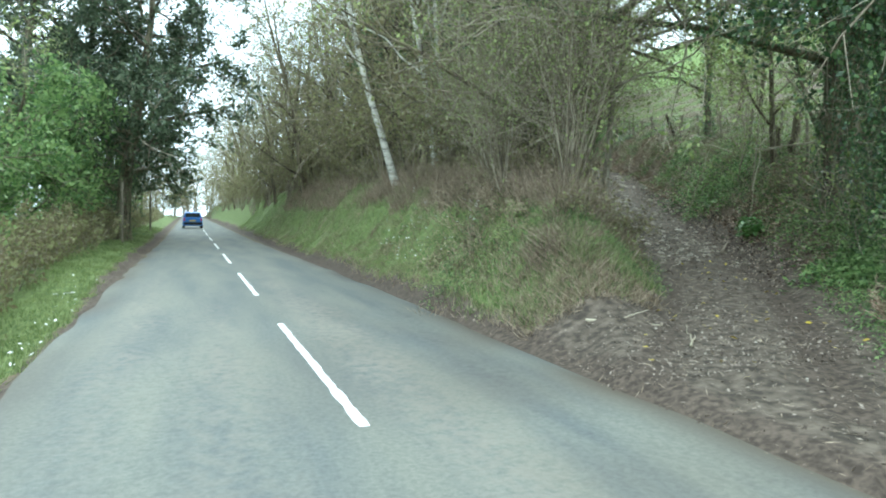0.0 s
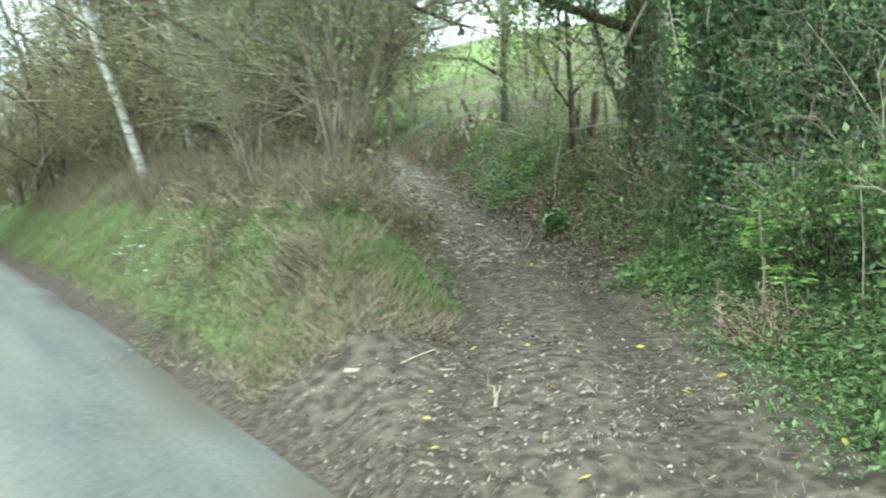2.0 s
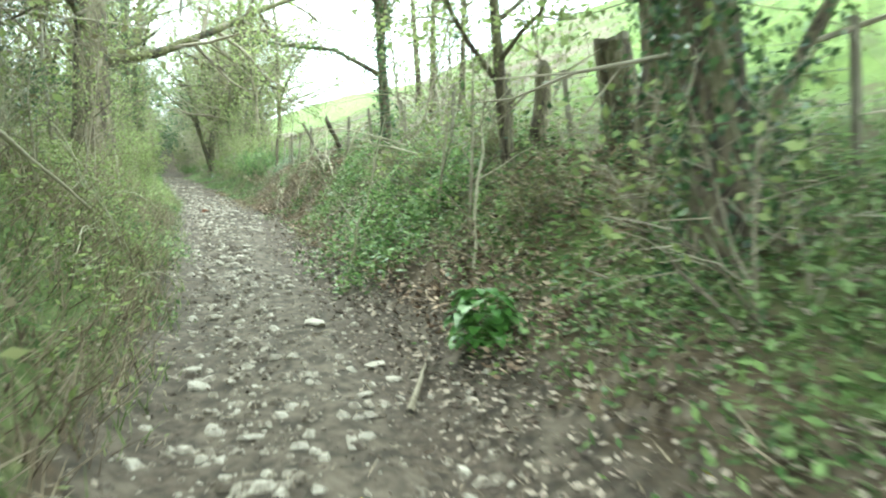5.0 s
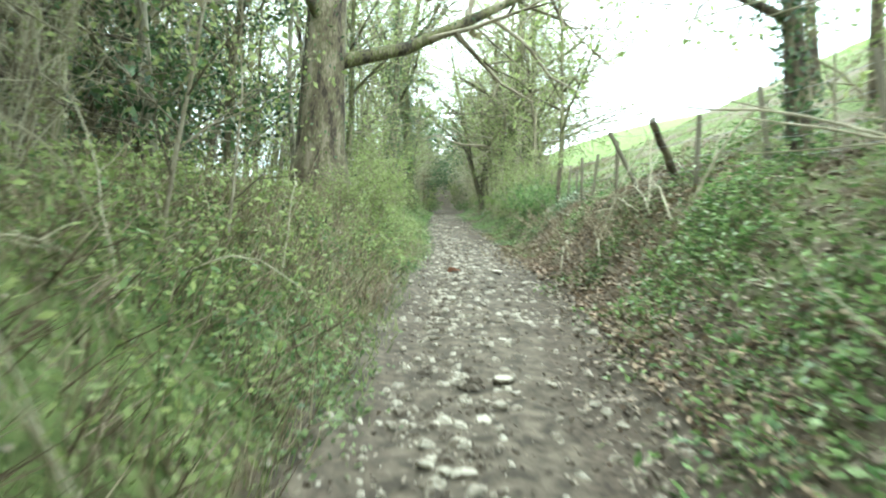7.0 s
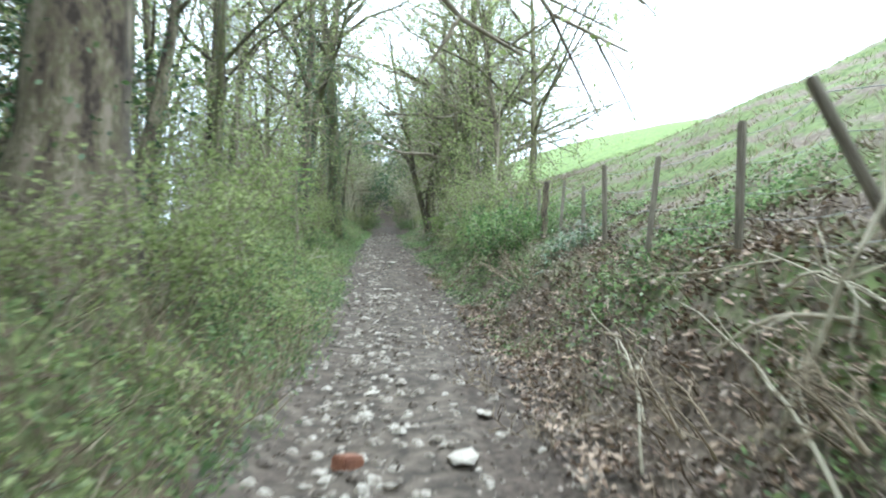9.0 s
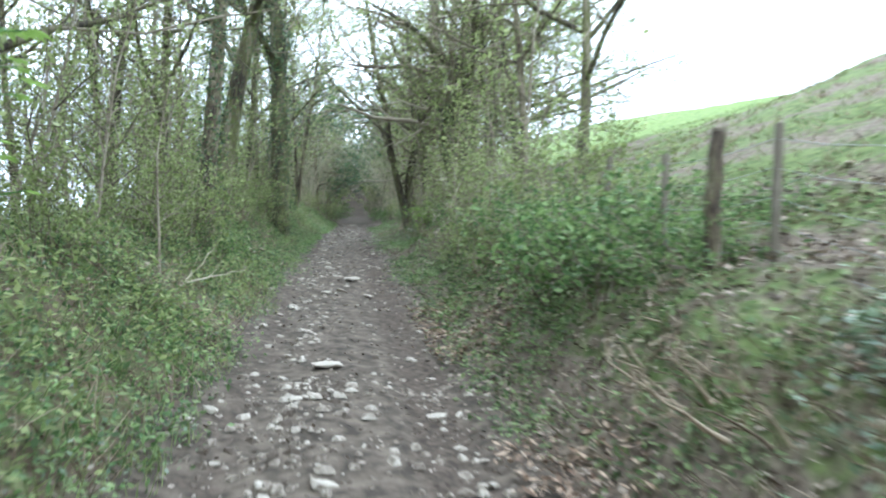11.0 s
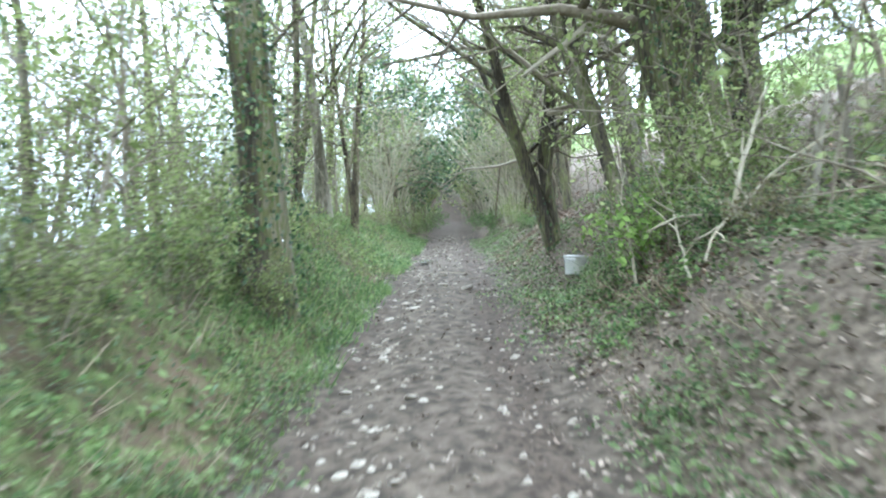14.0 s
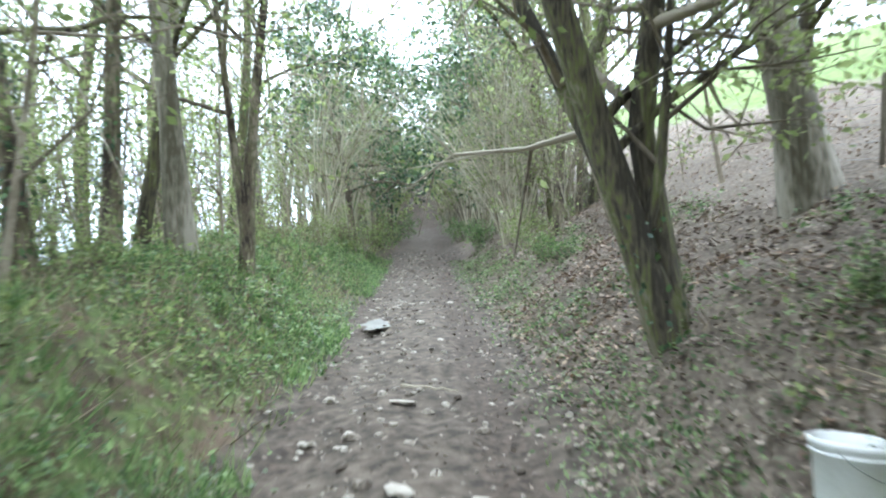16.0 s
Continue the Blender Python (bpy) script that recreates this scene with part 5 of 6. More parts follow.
rng, x, y, d = scatter(420, 12, 26, -4.8, -2.4, 225)
blades("dead_stalks", rng, x, y, 0.95, STRAW, "tall dead stalks standing on the bank", wide=0.007, lean=0.35)
rng, x, y = strip(2600, 4.7, 6.9, 4.6, 40, 231)
x, y = pick(x, y, clear_of_lane(x, y, 2.2) & (vnoise(x * 0.9, y * 0.7, 62) > 0.35))
blades("dead_bracken", rng, x, y, 0.62, BRACKEN, "dead brown bracken stalks along the top of the bank", wide=0.007, lean=0.6, per=11)
rng, x, y = strip(900, 3.5, 5.2, 2.4, 24, 232)
x, y = pick(x, y, clear_of_lane(x, y, 1.6) & (vnoise(x * 1.2, y * 1.0, 63) > 0.5))
blades("dead_grass", rng, x, y, 0.2, STRAW, "pale tan grass tussocks on the roadside bank", wide=0.006, lean=0.9, per=12)
rng, x, y, d = scatter(1500, 20, 48, 3.0, 9.5, 233)
blades("dead_grass", rng, x, y, 0.16, STRAW, "withered grass on the steep foot of the pasture", wide=0.008, lean=1.1, per=6)
rng, x, y, d = scatter(9000, 30, 48, 1.35, 4.4, 234)
flat_leaves("leaf_litter", rng, x, y, 0.032, LITTER, "drifts of brown leaves under the scrub", 0.03)
rng, x, y, d = scatter(1500, 30, 48, 1.25, 4.2, 235)
x, y = pick(x, y, vnoise(x * 0.8, y * 0.8, 64) > 0.4)
herbs("ground_herbs", rng, x, y, 0.24, 0.034, 11, HERB, "green herbs among the fallen leaves", 0.15)
rng, x, y, d = scatter(12000, 10, 30, 0.9, 3.6, 243)
flat_leaves("leaf_litter", rng, x, y, 0.034, LITTER, "pale brown leaves on the open bank", 0.03)
rng, x, y, d = scatter(2600, 19, 31, 1.2, 3.2, 244)
blades("dead_bracken", rng, x, y, 0.22, BRACKEN, "flattened dead bracken on the open bank", wide=0.009, lean=1.6, per=2)
rng, x, y, d = scatter(9000, 44, 66, 2.5, 9.0, 245)
flat_leaves("leaf_litter", rng, x, y, 0.03, RUSSET, "thin leaf litter on the bare slope", 0.015)
rng, x, y, d = scatter(12000, 44, 66, 1.2, 4.5, 246)
flat_leaves("leaf_litter", rng, x, y, 0.036, LITTER, "deep leaf litter beside the track", 0.03)
# fallen leaves
rng, x, y, d = scatter(34000, 20, 66, 0.5, 4.6, 211)
x, y = pick(x, y, rng.random(len(x)) < smooth(0.5, 1.6, d))
flat_leaves("leaf_litter", rng, x, y, 0.027, LITTER, "brown fallen leaves on the bank")
rng, x, y, d = scatter(9000, 3, 70, -1.6, 1.6, 212)
flat_leaves("leaf_litter", rng, x, y, 0.024, TRODDEN, "scattered fallen leaves on the track")
rng, x, y, d = scatter(70, 4, 11, -1.2, 1.9, 213)
flat_leaves("yellow_leaves", rng, x, y, 0.036, YELLOW, "fallen yellow leaves at the lane mouth")
rng, x, y, d = scatter(7000, 9, 20, 0.2, 2.6, 229)
x, y = pick(x, y, rng.random(len(x)) < smooth(0.2, 1.2, d))
flat_leaves("leaf_litter", rng, x, y, 0.027, LITTER, "brown fallen leaves at the foot of the bank")
# small white flowers in the verges
rng, x, y = strip(160, 3.4, 5.2, 7.5, 14, 214)
x, y = pick(x, y, vnoise(x * 1.5, y * 0.8, 40) > 0.45)
flat_leaves("white_flowers", rng, x, y, 0.035, PAINT_WHITE, "small white flowers in the grass bank", 0.22)
rng, x, y = strip(70, -4.2, -3.2, 4, 13, 215)
flat_leaves("white_flowers", rng, x, y, 0.03, PAINT_WHITE, "small white flowers in the mown verge", 0.12)
# twigs and leaves trodden into the mud
rng, x, y, d = scatter(3400, 1.5, 16, -2.0, 2.2, 216)
flat_leaves("leaf_litter", rng, x, y, 0.018, TRODDEN, "trodden brown leaves in the mud", slim=0.38)
rng, x, y, d = scatter(3200, 1.5, 15, -2.2, 2.1, 251)
flat_leaves("twig_litter", rng, x, y, 0.05, BRACKEN, "straw and bark fragments in the mud", 0.01, 0.06)
rng, x, y, d = scatter(700, 1.5, 15, -1.6, 1.9, 217)
flat_leaves("twig_litter", rng, x, y, 0.06, STRAW, "broken twigs and straw in the mud", 0.01, 0.07)
# tussocks in the pasture behind the fence
rng, x, y, d = scatter(5000, 9, 50, 3.8, 14, 220)
blades("pasture_grass", rng, x, y, 0.12, GRASS, "grazed tussocks of pasture grass", wide=0.012, lean=0.7, per=3)
# leaves and straw on the churned edge of the lane mouth
rng, x, y = strip(2500, 2.9, 6.0, -0.5, 3.2, 222)
flat_leaves("leaf_litter", rng, x, y, 0.02, TRODDEN, "trodden leaves beside the lane mouth", slim=0.4)
rng, x, y = strip(1500, 3.0, 5.0, 2.3, 3.6, 223)
blades("dead_grass", rng, x, y, 0.16, STRAW, "trampled dead grass beside the lane mouth", wide=0.005, lean=1.6, per=2)


# ---- things along the way ----
def boxed(bm, m, sx, sy, sz, bevel=0.0):
    made = bmesh.ops.create_cube(bm, size=1.0, matrix=m @ Matrix.Diagonal((sx, sy, sz, 1)))
    if bevel:
        edges = {e for v in made["verts"] for e in v.link_edges}
        bmesh.ops.bevel(bm, geom=list(edges), offset=bevel, segments=2, affect="EDGES")
    return made["verts"]


def bm_part(name, bm, material, parent, label="", smooth_faces=False):
    me = bpy.data.meshes.new(name)
    bm.to_mesh(me)
    bm.free()
    me.materials.append(material)
    if smooth_faces:
        me.polygons.foreach_set("use_smooth", [True] * len(me.polygons))
    return part(name, me, parent, label)


def lathe(profile, k=32):
    """A turned shape from (radius, height) pairs."""
    bm = bmesh.new()
    rings = [[bm.verts.new((r * math.cos(6.2832 * i / k), r * math.sin(6.2832 * i / k), z)) for i in range(k)] for r, z in profile]
    for a, b in zip(rings, rings[1:]):
        for i in range(k):
            bm.faces.new((a[i], a[(i + 1) % k], b[(i + 1) % k], b[i]))
    bm.faces.new(rings[0][::-1])
    return bm


def stick(seed, start, end, r, label, name="fallen_branch", forks=2, material=None, sag=0.0):
    """A bent dead branch with a few side twigs, from one place to another."""
    rng = np.random.default_rng(seed)
    a, b = np.array(start, float), np.array(end, float)
    n = 9
    u = np.linspace(0, 1, n)[:, None]
    pts = a + (b - a) * u + rng.normal(0, 0.02, (n, 3)) * np.linalg.norm(b - a) * 0.5 * np.sin(np.pi * u) + np.array([0, 0, sag]) * np.sin(np.pi * u)
    lines = [(pts - a, r * (1 - 0.65 * u[:, 0]), 1)]
    for k in range(forks):
        i = 3 + (k * 2) % (n - 4)
        d = unit((b - a) / np.linalg.norm(b - a) + rng.normal(0, 0.6, 3))
        ln = np.linalg.norm(b - a) * (0.25 + 0.25 * rng.random())
        q = pts[i] - a + d * ln * np.linspace(0, 1, 5)[:, None] + rng.normal(0, 0.02, (5, 3)) * np.linspace(0, 1, 5)[:, None]
        lines.append((q, r * 0.5 * (1 - 0.6 * np.linspace(0, 1, 5)), 2))
    ob = thing(name, tuple(a), label, "branch", "dead branches beside the lane")
    part("stem", tubes("stem", lines[:1], material or TWIG_PALE, (7, 7)), ob)
    for q in lines[1:]:
        part("twig", tubes("twig", [q], material or TWIG_PALE, (5, 5, 5)), ob)
    return ob


# pasture fence along the top of the right bank
def fence():
    ob = thing("fence", spot(*on_lane(12, 3.4)), "old sheep fence of weathered posts and wire", "fence")
    base = ob.matrix_world.inverted()
    rng = random.Random(3)
    tops = []
    post = bmesh.new()
    boxed(post, pose(0, 0, 0.48), 0.062, 0.06, 1.45, 0.012)
    for v in post.verts:
        v.co.x += 0.01 * math.sin(v.co.z * 5)
    me = bpy.data.meshes.new("post")
    post.to_mesh(me)
    post.free()
    me.materials.append(WOOD_GREY)
    n = 28
    for i in range(n):
        s = (13.46 + i * 1.885) / STRIDE
        d = float(np.interp(s * STRIDE, [0, 18, 24, 28, 32, 36, 50, 62, 80], [3.6, 3.5, 3.1, 2.6, 2.45, 2.85, 3.6, 5.4, 6.0])) + rng.uniform(-0.08, 0.08)
        x, y = on_lane(s, d)
        tilt = (rng.uniform(-7, 7), rng.uniform(-6, 6))
        if i == 8:
            tilt = (-11, -25)
        o = new("post", me)
        o.parent = ob
        m = pose(x, y, at(x, y, 0.1), *tilt, 0 if i == 8 else rng.uniform(0, 90))
        o.matrix_basis = base @ m
        tops.append([(base @ m) @ Vector((0.05, 0, h)) for h in (0.22, 0.42, 0.62, 0.86, 1.1)])
    for k in range(5):
        lines = []
        for a, b in zip(tops, tops[1:]):
            p = np.array([np.array(a[k]) * (1 - u) + np.array(b[k]) * u + np.array([0, 0, -0.05 * math.sin(math.pi * u)]) for u in (0, 0.33, 0.67, 1)])
            lines.append((p, np.full(4, 0.0035), 1))
        tagged(part("wire", tubes("wire", lines, WIRE, (3, 3)), ob), "thin rusty fence wire", kind="stuff")
    return ob


fence()


def stump(x, y, high, r, lean, seed, label, top=True):
    rng = np.random.default_rng(seed)
    n = 8
    u = np.linspace(0, 1, n)
    pts = np.stack([lean[0] * u + rng.normal(0, 0.02, n), lean[1] * u, high * u - 0.15], -1)
    lines = [(pts, r * (1.35 - 0.45 * u ** 0.5), 0)]
    ob = thing("tree_stump", spot(x, y), label, "stump", "broken stumps at the fence")
    me = tubes("trunk", lines, BARK, (11,))
    part("trunk", me, ob)
    ring = [Vector(v.co) for v in me.vertices][-11:]
    mid = sum(ring, Vector()) / 11
    v = [mid + (p - mid) * 0.97 for p in ring] + [mid + (p - mid) * 0.97 + Vector((0, 0, rng.uniform(0.01, 0.09))) for p in ring] + [mid + Vector((0, 0, 0.02))]
    f = [(i, (i + 1) % 11, 11 + (i + 1) % 11, 11 + i) for i in range(11)] + [(11 + i, 11 + (i + 1) % 11, 22) for i in range(11)]
    part("broken_top", mesh_of("broken_top", v, f, WOOD_GREY), ob, "pale splintered top")
    return ob


stump(13.7, 6.9, 1.35, 0.2, (-0.25, 0), 5, "flat-topped dark tree stump by the fence")
stump(13.9, 8.3, 1.2, 0.1, (0.12, 0), 6, "short broken stump by the fence")
stump(14.1, 9.0, 0.9, 0.09, (0.0, 0), 7, "short broken stump by the fence")
stump(18.0, 18.1, 0.95, 0.055, (-0.75, -0.3), 12, "broken thorn trunk leaning over the fence")
stump(21.75, 27.85, 1.35, 0.06, (0.05, 0), 8, "tall dark broken post stump by the bush")


# broad-leaved dock at the lane edge
def dock():
    rng = np.random.default_rng(9)
    x, y = 10.95, 6.65
    ob = thing("dock_plant", spot(x, y), "lush bright green broad-leaved plant at the lane edge", "plant")
    for k in range(170):
        a, up = rng.random() * 6.283, rng.random()
        ln, w = 0.12 * (0.7 + 0.6 * rng.random()), 0.06 * (0.7 + 0.6 * rng.random())
        out = np.array([math.cos(a), math.sin(a), 0])
        side = np.array([-math.sin(a), math.cos(a), 0])
        root = out * (0.06 + 0.2 * rng.random()) * (1.15 - 0.55 * up) + np.array([0, 0, 0.06 + 0.46 * up])
        v, f = [], []
        for i, (t, wf) in enumerate(((0, 0.15), (0.25, 0.85), (0.5, 1.0), (0.75, 0.7), (1, 0.05))):
            c = root + out * ln * t + np.array([0, 0, 0.3 * ln * t - 0.7 * ln * t * t])
            fold = np.array([0, 0, 0.25 * w * wf])
            v += [c - side * w * wf + fold, c, c + side * w * wf + fold]
            if i:
                b = 3 * i
                f += [(b - 3, b - 2, b + 1, b), (b - 2, b - 1, b + 2, b + 1)]
        part("leaf", mesh_of("leaf", v, f, DOCK_LEAF, True), ob)
        if k % 5 == 0:
            foot = np.array([root[0] * 0.2, root[1] * 0.2, -0.03])
            pts = foot + (root - foot) * np.linspace(0, 1, 4)[:, None]
            part("stalk", tubes("stalk", [(pts, np.full(4, 0.006), 1)], DOCK_LEAF, (4, 4)), ob)


dock()


def broad_leaf(parent, root, a, size, material):
    """One five-lobed leaf, folded along its veins."""
    out, side, up_ = np.array([math.cos(a), math.sin(a), -0.15]), np.array([-math.sin(a), math.cos(a), 0]), np.array([0, 0, 1.0])
    v, f = [root], []
    for i, (deg, r) in enumerate(((-150, 0.35), (-112, 0.75), (-84, 0.5), (-52, 0.95), (-26, 0.55), (0, 1.1), (26, 0.55), (52, 0.95), (84, 0.5), (112, 0.75), (150, 0.35))):
        t = radians(deg)
        v.append(root + size * (out * (0.35 + r * math.cos(t)) + side * r * math.sin(t) + up_ * (0.12 if i % 2 == 0 else -0.05)))
        if i:
            f.append((0, i, i + 1))
    part("leaf", mesh_of("leaf", v, f, material), parent)


def young_sycamore(seed, x, y, high, leaves, size=0.075):
    rng = np.random.default_rng(seed)
    ob = thing("sycamore_seedling", spot(x, y), "young sycamore with large bright green leaves", "plant", "young sycamores by the lane")
    pts = np.array([(0, 0, -0.05), (0.03, 0.02, high * 0.5), (-0.02, 0.05, high)])
    part("stalk", tubes("stalk", [(pts, np.array([0.012, 0.009, 0.005]), 1)], TWIG, (5, 5)), ob)
    for k in range(leaves):
        a, h = k * 2.4 + rng.random(), high * (0.45 + 0.55 * rng.random())
        out = np.array([math.cos(a), math.sin(a), 0.3])
        foot, root = np.array([0, 0, h]), np.array([0, 0, h]) + out * (0.1 + 0.12 * rng.random())
        q = foot + (root - foot) * np.linspace(0, 1, 3)[:, None]
        part("stalk", tubes("stalk", [(q, np.full(3, 0.004), 1)], DOCK_LEAF, (4, 4)), ob)
        broad_leaf(ob, root, a, size * (0.8 + 0.45 * rng.random()), SYCAMORE_LEAF)


young_sycamore(1, 7.6, 0.35, 1.0, 16)
young_sycamore(2, 7.0, -0.2, 0.7, 12)
young_sycamore(3, 7.3, 0.2, 1.2, 16)
young_sycamore(4, 7.3, -0.7, 1.4, 18)
young_sycamore(6, 7.75, 0.15, 0.42, 9, 0.1)
young_sycamore(7, 8.4, 1.15, 0.75, 14, 0.1)
young_sycamore(8, 8.2, 0.8, 0.5, 8, 0.1)
young_sycamore(5, 16.7, 27.9, 2.2, 22)
# heaps of dead bracken and brushwood
heap = bush(130, spot(7.7, -0.1), "heap of dead brown bracken stalks", 0.55, 15, 1.9, STRAW, 0, 0.03, STRAW, "bracken_heap", "heaps of dead bracken", 0.009, 5)
bush(131, spot(7.2, -0.05), "big heap of dead russet bracken at the lane mouth", 0.5, 90, 1.5, STRAW, 0, 0.03, RUSSET, "bracken_heap", "heaps of dead bracken", 0.011, 3)
for x, y, f in ((20.3, 25.9, 1.2), (20.6, 26.5, 1.0), (16.9, 18.0, 1.1), (17.2, 19.2, 1.3), (17.4, 21.0, 1.0), (17.9, 22.3, 1.1), (12.2, 7.6, 0.8), (12.4, 6.4, 0.7), (12.9, 7.4, 0.7), (19.0, 37.6, 0.7), (20.3, 40.3, 0.8), (25.5, 39.6, 0.6), (18.6, 24.3, 1.2), (26.2, 41.4, 0.9), (28.6, 46.0, 0.8), *((4.6 + 0.9 * ((k * 7) % 5) / 5, 4.2 + 0.85 * k, 0.9 + 0.1 * (k % 4)) for k in range(9))):
    plant(heap, x, y, f)

def up(x, y, h):
    return (x, y, at(x, y, 0.0) + h)


stick(40, up(11.95, 7.72, -0.05), up(13.1, 8.4, 1.75), 0.018, "pale dead branch leaning on the bank")
stick(41, up(12.6, 10.85, -0.05), up(12.75, 10.0, 2.0), 0.016, "thin pale dead stem leaning on the bank")
stick(42, up(14.5, 10.7, 0.0), (14.1, 13.0, 4.35), 0.016, "pale dead bough hanging over the bank", forks=4)
stick(61, up(14.9, 9.6, 0.2), (13.2, 12.6, 4.7), 0.013, "thin dead bough arching over the bank", forks=4, sag=0.3)
stick(62, up(15.4, 12.6, 0.3), (13.2, 13.6, 4.3), 0.013, "thin pale bough reaching over the lane", forks=3, sag=0.2)
stick(55, up(16.28, 16.2, -0.05), up(16.9, 15.2, 0.9), 0.025, "pale bent branch rising from the bank", forks=2, sag=0.25)
stick(56, up(18.24, 32.8, -0.05), up(18.9, 33.6, 0.85), 0.009, "pale crooked branch by the lane", forks=1)
stick(57, up(26.1, 41.2, -0.05), up(26.9, 42.4, 0.6), 0.022, "pale exposed root on the bank", forks=3)
stick(58, up(26.6, 42.7, -0.05), up(26.8, 43.2, 1.1), 0.02, "pale exposed root on the bank", forks=3, sag=0.2)
stick(43, up(9.9, 6.4, 0.04), up(10.7, 7.1, 0.06), 0.03, "rotting branch lying at the lane edge", forks=1, material=TWIG)
stick(44, up(8.2, 10.2, 0.5), up(9.3, 10.9, 0.65), 0.035, "broken branch lying on the bank", forks=1)
stick(45, up(17.0, 17.6, 0.1), up(17.9, 18.6, 1.1), 0.018, "pale bare branch standing in the bank", forks=2)
for k, (x0, y0, h0, x1, y1, h1, r, f) in enumerate(((17.0, 18.9, 0.1, 17.5, 18.2, 1.0, 0.022, 2), (17.2, 18.6, 0.3, 16.9, 19.3, 0.75, 0.018, 2), (16.6, 18.2, 0.0, 17.3, 19.4, 0.25, 0.02, 4), (16.8, 17.3, 0.05, 17.3, 18.4, 0.4, 0.018, 4),
                                                    (17.3, 20.2, 0.0, 17.9, 21.2, 0.3, 0.016, 4), (16.4, 16.4, 0.05, 17.0, 17.6, 0.5, 0.018, 4), (17.6, 19.3, 0.1, 17.0, 18.4, 0.55, 0.014, 4), (16.9, 19.8, 0.0, 17.4, 20.4, 0.35, 0.014, 3))):
    stick(70 + k, up(x0, y0, h0), up(x1, y1, h1), r, "pale root and brushwood hanging from the bank", forks=f, sag=0.12)
for k, (x1, y1, h1, r) in enumerate(((27.3, 41.3, 1.25, 0.03), (26.2, 41.9, 0.75, 0.026), (26.0, 40.9, 0.25, 0.024), (27.0, 42.3, 0.9, 0.018), (27.4, 40.7, 0.6, 0.02))):
    stick(110 + k, up(26.75, 41.35, 0.12), up(x1, y1, h1), r, "pale bare root arching out of the bank", name="bare_root", forks=2, sag=0.1)
bush(140, spot(27.0, 43.05), "leafy bright green bush between the trees", 1.1, 8, 0.7, SYCAMORE_LEAF, 4, 0.05)
for k in range(16):
    a = rnd.uniform(0, 6.28)
    x0, y0 = on_lane(rnd.uniform(11, 21), -rnd.uniform(1.7, 4.0))
    stick(90 + k, up(x0, y0, 0.05), up(x0 + math.cos(a) * 0.9, y0 + math.sin(a) * 0.9, rnd.uniform(0.4, 0.9)), 0.009, "pale dead bramble stem arching over the bank", forks=3, sag=0.2)
stick(63, up(27.3, 41.0, -0.1), up(27.6, 40.88, 0.95), 0.07, "old pale post leaning on the bare bank", name="fallen_post", forks=0, material=BARK_PALE)
stick(46, up(17.0, 17.8, 0.05), up(17.8, 19.6, 0.2), 0.018, "dead branch lying along the bank", forks=3)
stick(48, up(24.2, 36.6, 0.1), up(26.2, 38.4, 0.35), 0.025, "fallen pole on the leaf-strewn bank", forks=1, material=TWIG)
stick(49, up(18.5, 33.4, 0.1), up(19.5, 34.6, 0.5), 0.014, "fallen pale branch in the herbs", forks=1)
stick(50, up(3.6, 1.9, 0.03), up(4.5, 1.5, 0.03), 0.022, "fallen twig in the mud by the road", forks=1)
stick(51, up(4.2, 0.6, 0.02), up(4.6, 1.0, 0.03), 0.016, "small fallen twig in the mud", forks=1)
stick(52, up(27.2, 50.7, 0.02), up(27.6, 50.2, 0.03), 0.014, "small fallen twig on the track", forks=0)
stick(53, up(26.9, 41.2, 0.1), up(27.9, 43.0, 1.6), 0.02, "pale bent stem leaning in the bank", forks=3)
plant(sapling, 18.2, 33.0, 0.62, 200, 0.05, (3, -4))
for x, y, f in ((12.6, 8.4, 0.75), (13.2, 9.6, 0.7), (9.0, 11.4, 0.5), (11.0, 16.2, 0.6), (10.4, 15.0, 0.7), (23.9, 35.6, 0.6), (24.8, 37.4, 0.65), (23.0, 33.6, 0.6)):
    plant(sapling, x, y, f)


# white feed bucket
def bucket(x, y):
    z = at(x, y, 0.0)
    ob = thing("bucket", (x, y, z - 0.02), "empty white plastic feed bucket standing on leaf litter", "bucket")
    bm = lathe([(0.165, 0.0), (0.175, 0.01), (0.2, 0.285), (0.222, 0.29), (0.224, 0.318), (0.214, 0.326), (0.205, 0.32), (0.196, 0.28), (0.165, 0.015), (0.01, 0.012)])
    tub = bm_part("tub", bm, BUCKET_MAT, ob, "", True)
    bm = lathe([(0.199, 0.245), (0.212, 0.248), (0.213, 0.262), (0.2, 0.265)])
    bm_part("rim", bm, BUCKET_MAT, tub, "raised rib below the rim", True)
    u = np.linspace(0, math.pi, 13)
    bail = np.stack([0.218 * np.cos(u), -0.13 * np.sin(u) - 0.09 * np.sin(u) ** 2, 0.275 - 0.14 * np.sin(u)], -1)
    handle = part("handle", tubes("handle", [(bail, np.full(13, 0.003), 1)], WIRE, (6, 6)), ob, "thin wire handle")
    part("grip", tubes("grip", [(bail[5:8], np.full(3, 0.011), 1)], BUCKET_MAT, (8, 8)), handle, "white plastic grip")
    ob.matrix_world = pose(x, y, z - 0.04, 5, 4, 20)


bucket(28.15, 46.55)


# loose brick
BRICK_AT = (15.34, 20.89)
bm = bmesh.new()
boxed(bm, pose(0, 0, 0.045, 4, 6, 0), 0.23, 0.12, 0.1, 0.014)
ob = thing("brick", (*BRICK_AT, at(*BRICK_AT, -0.02)), "broken red brick lying on the track", "brick", turn=35)
bm_part("block", bm, BRICK_MAT, ob)


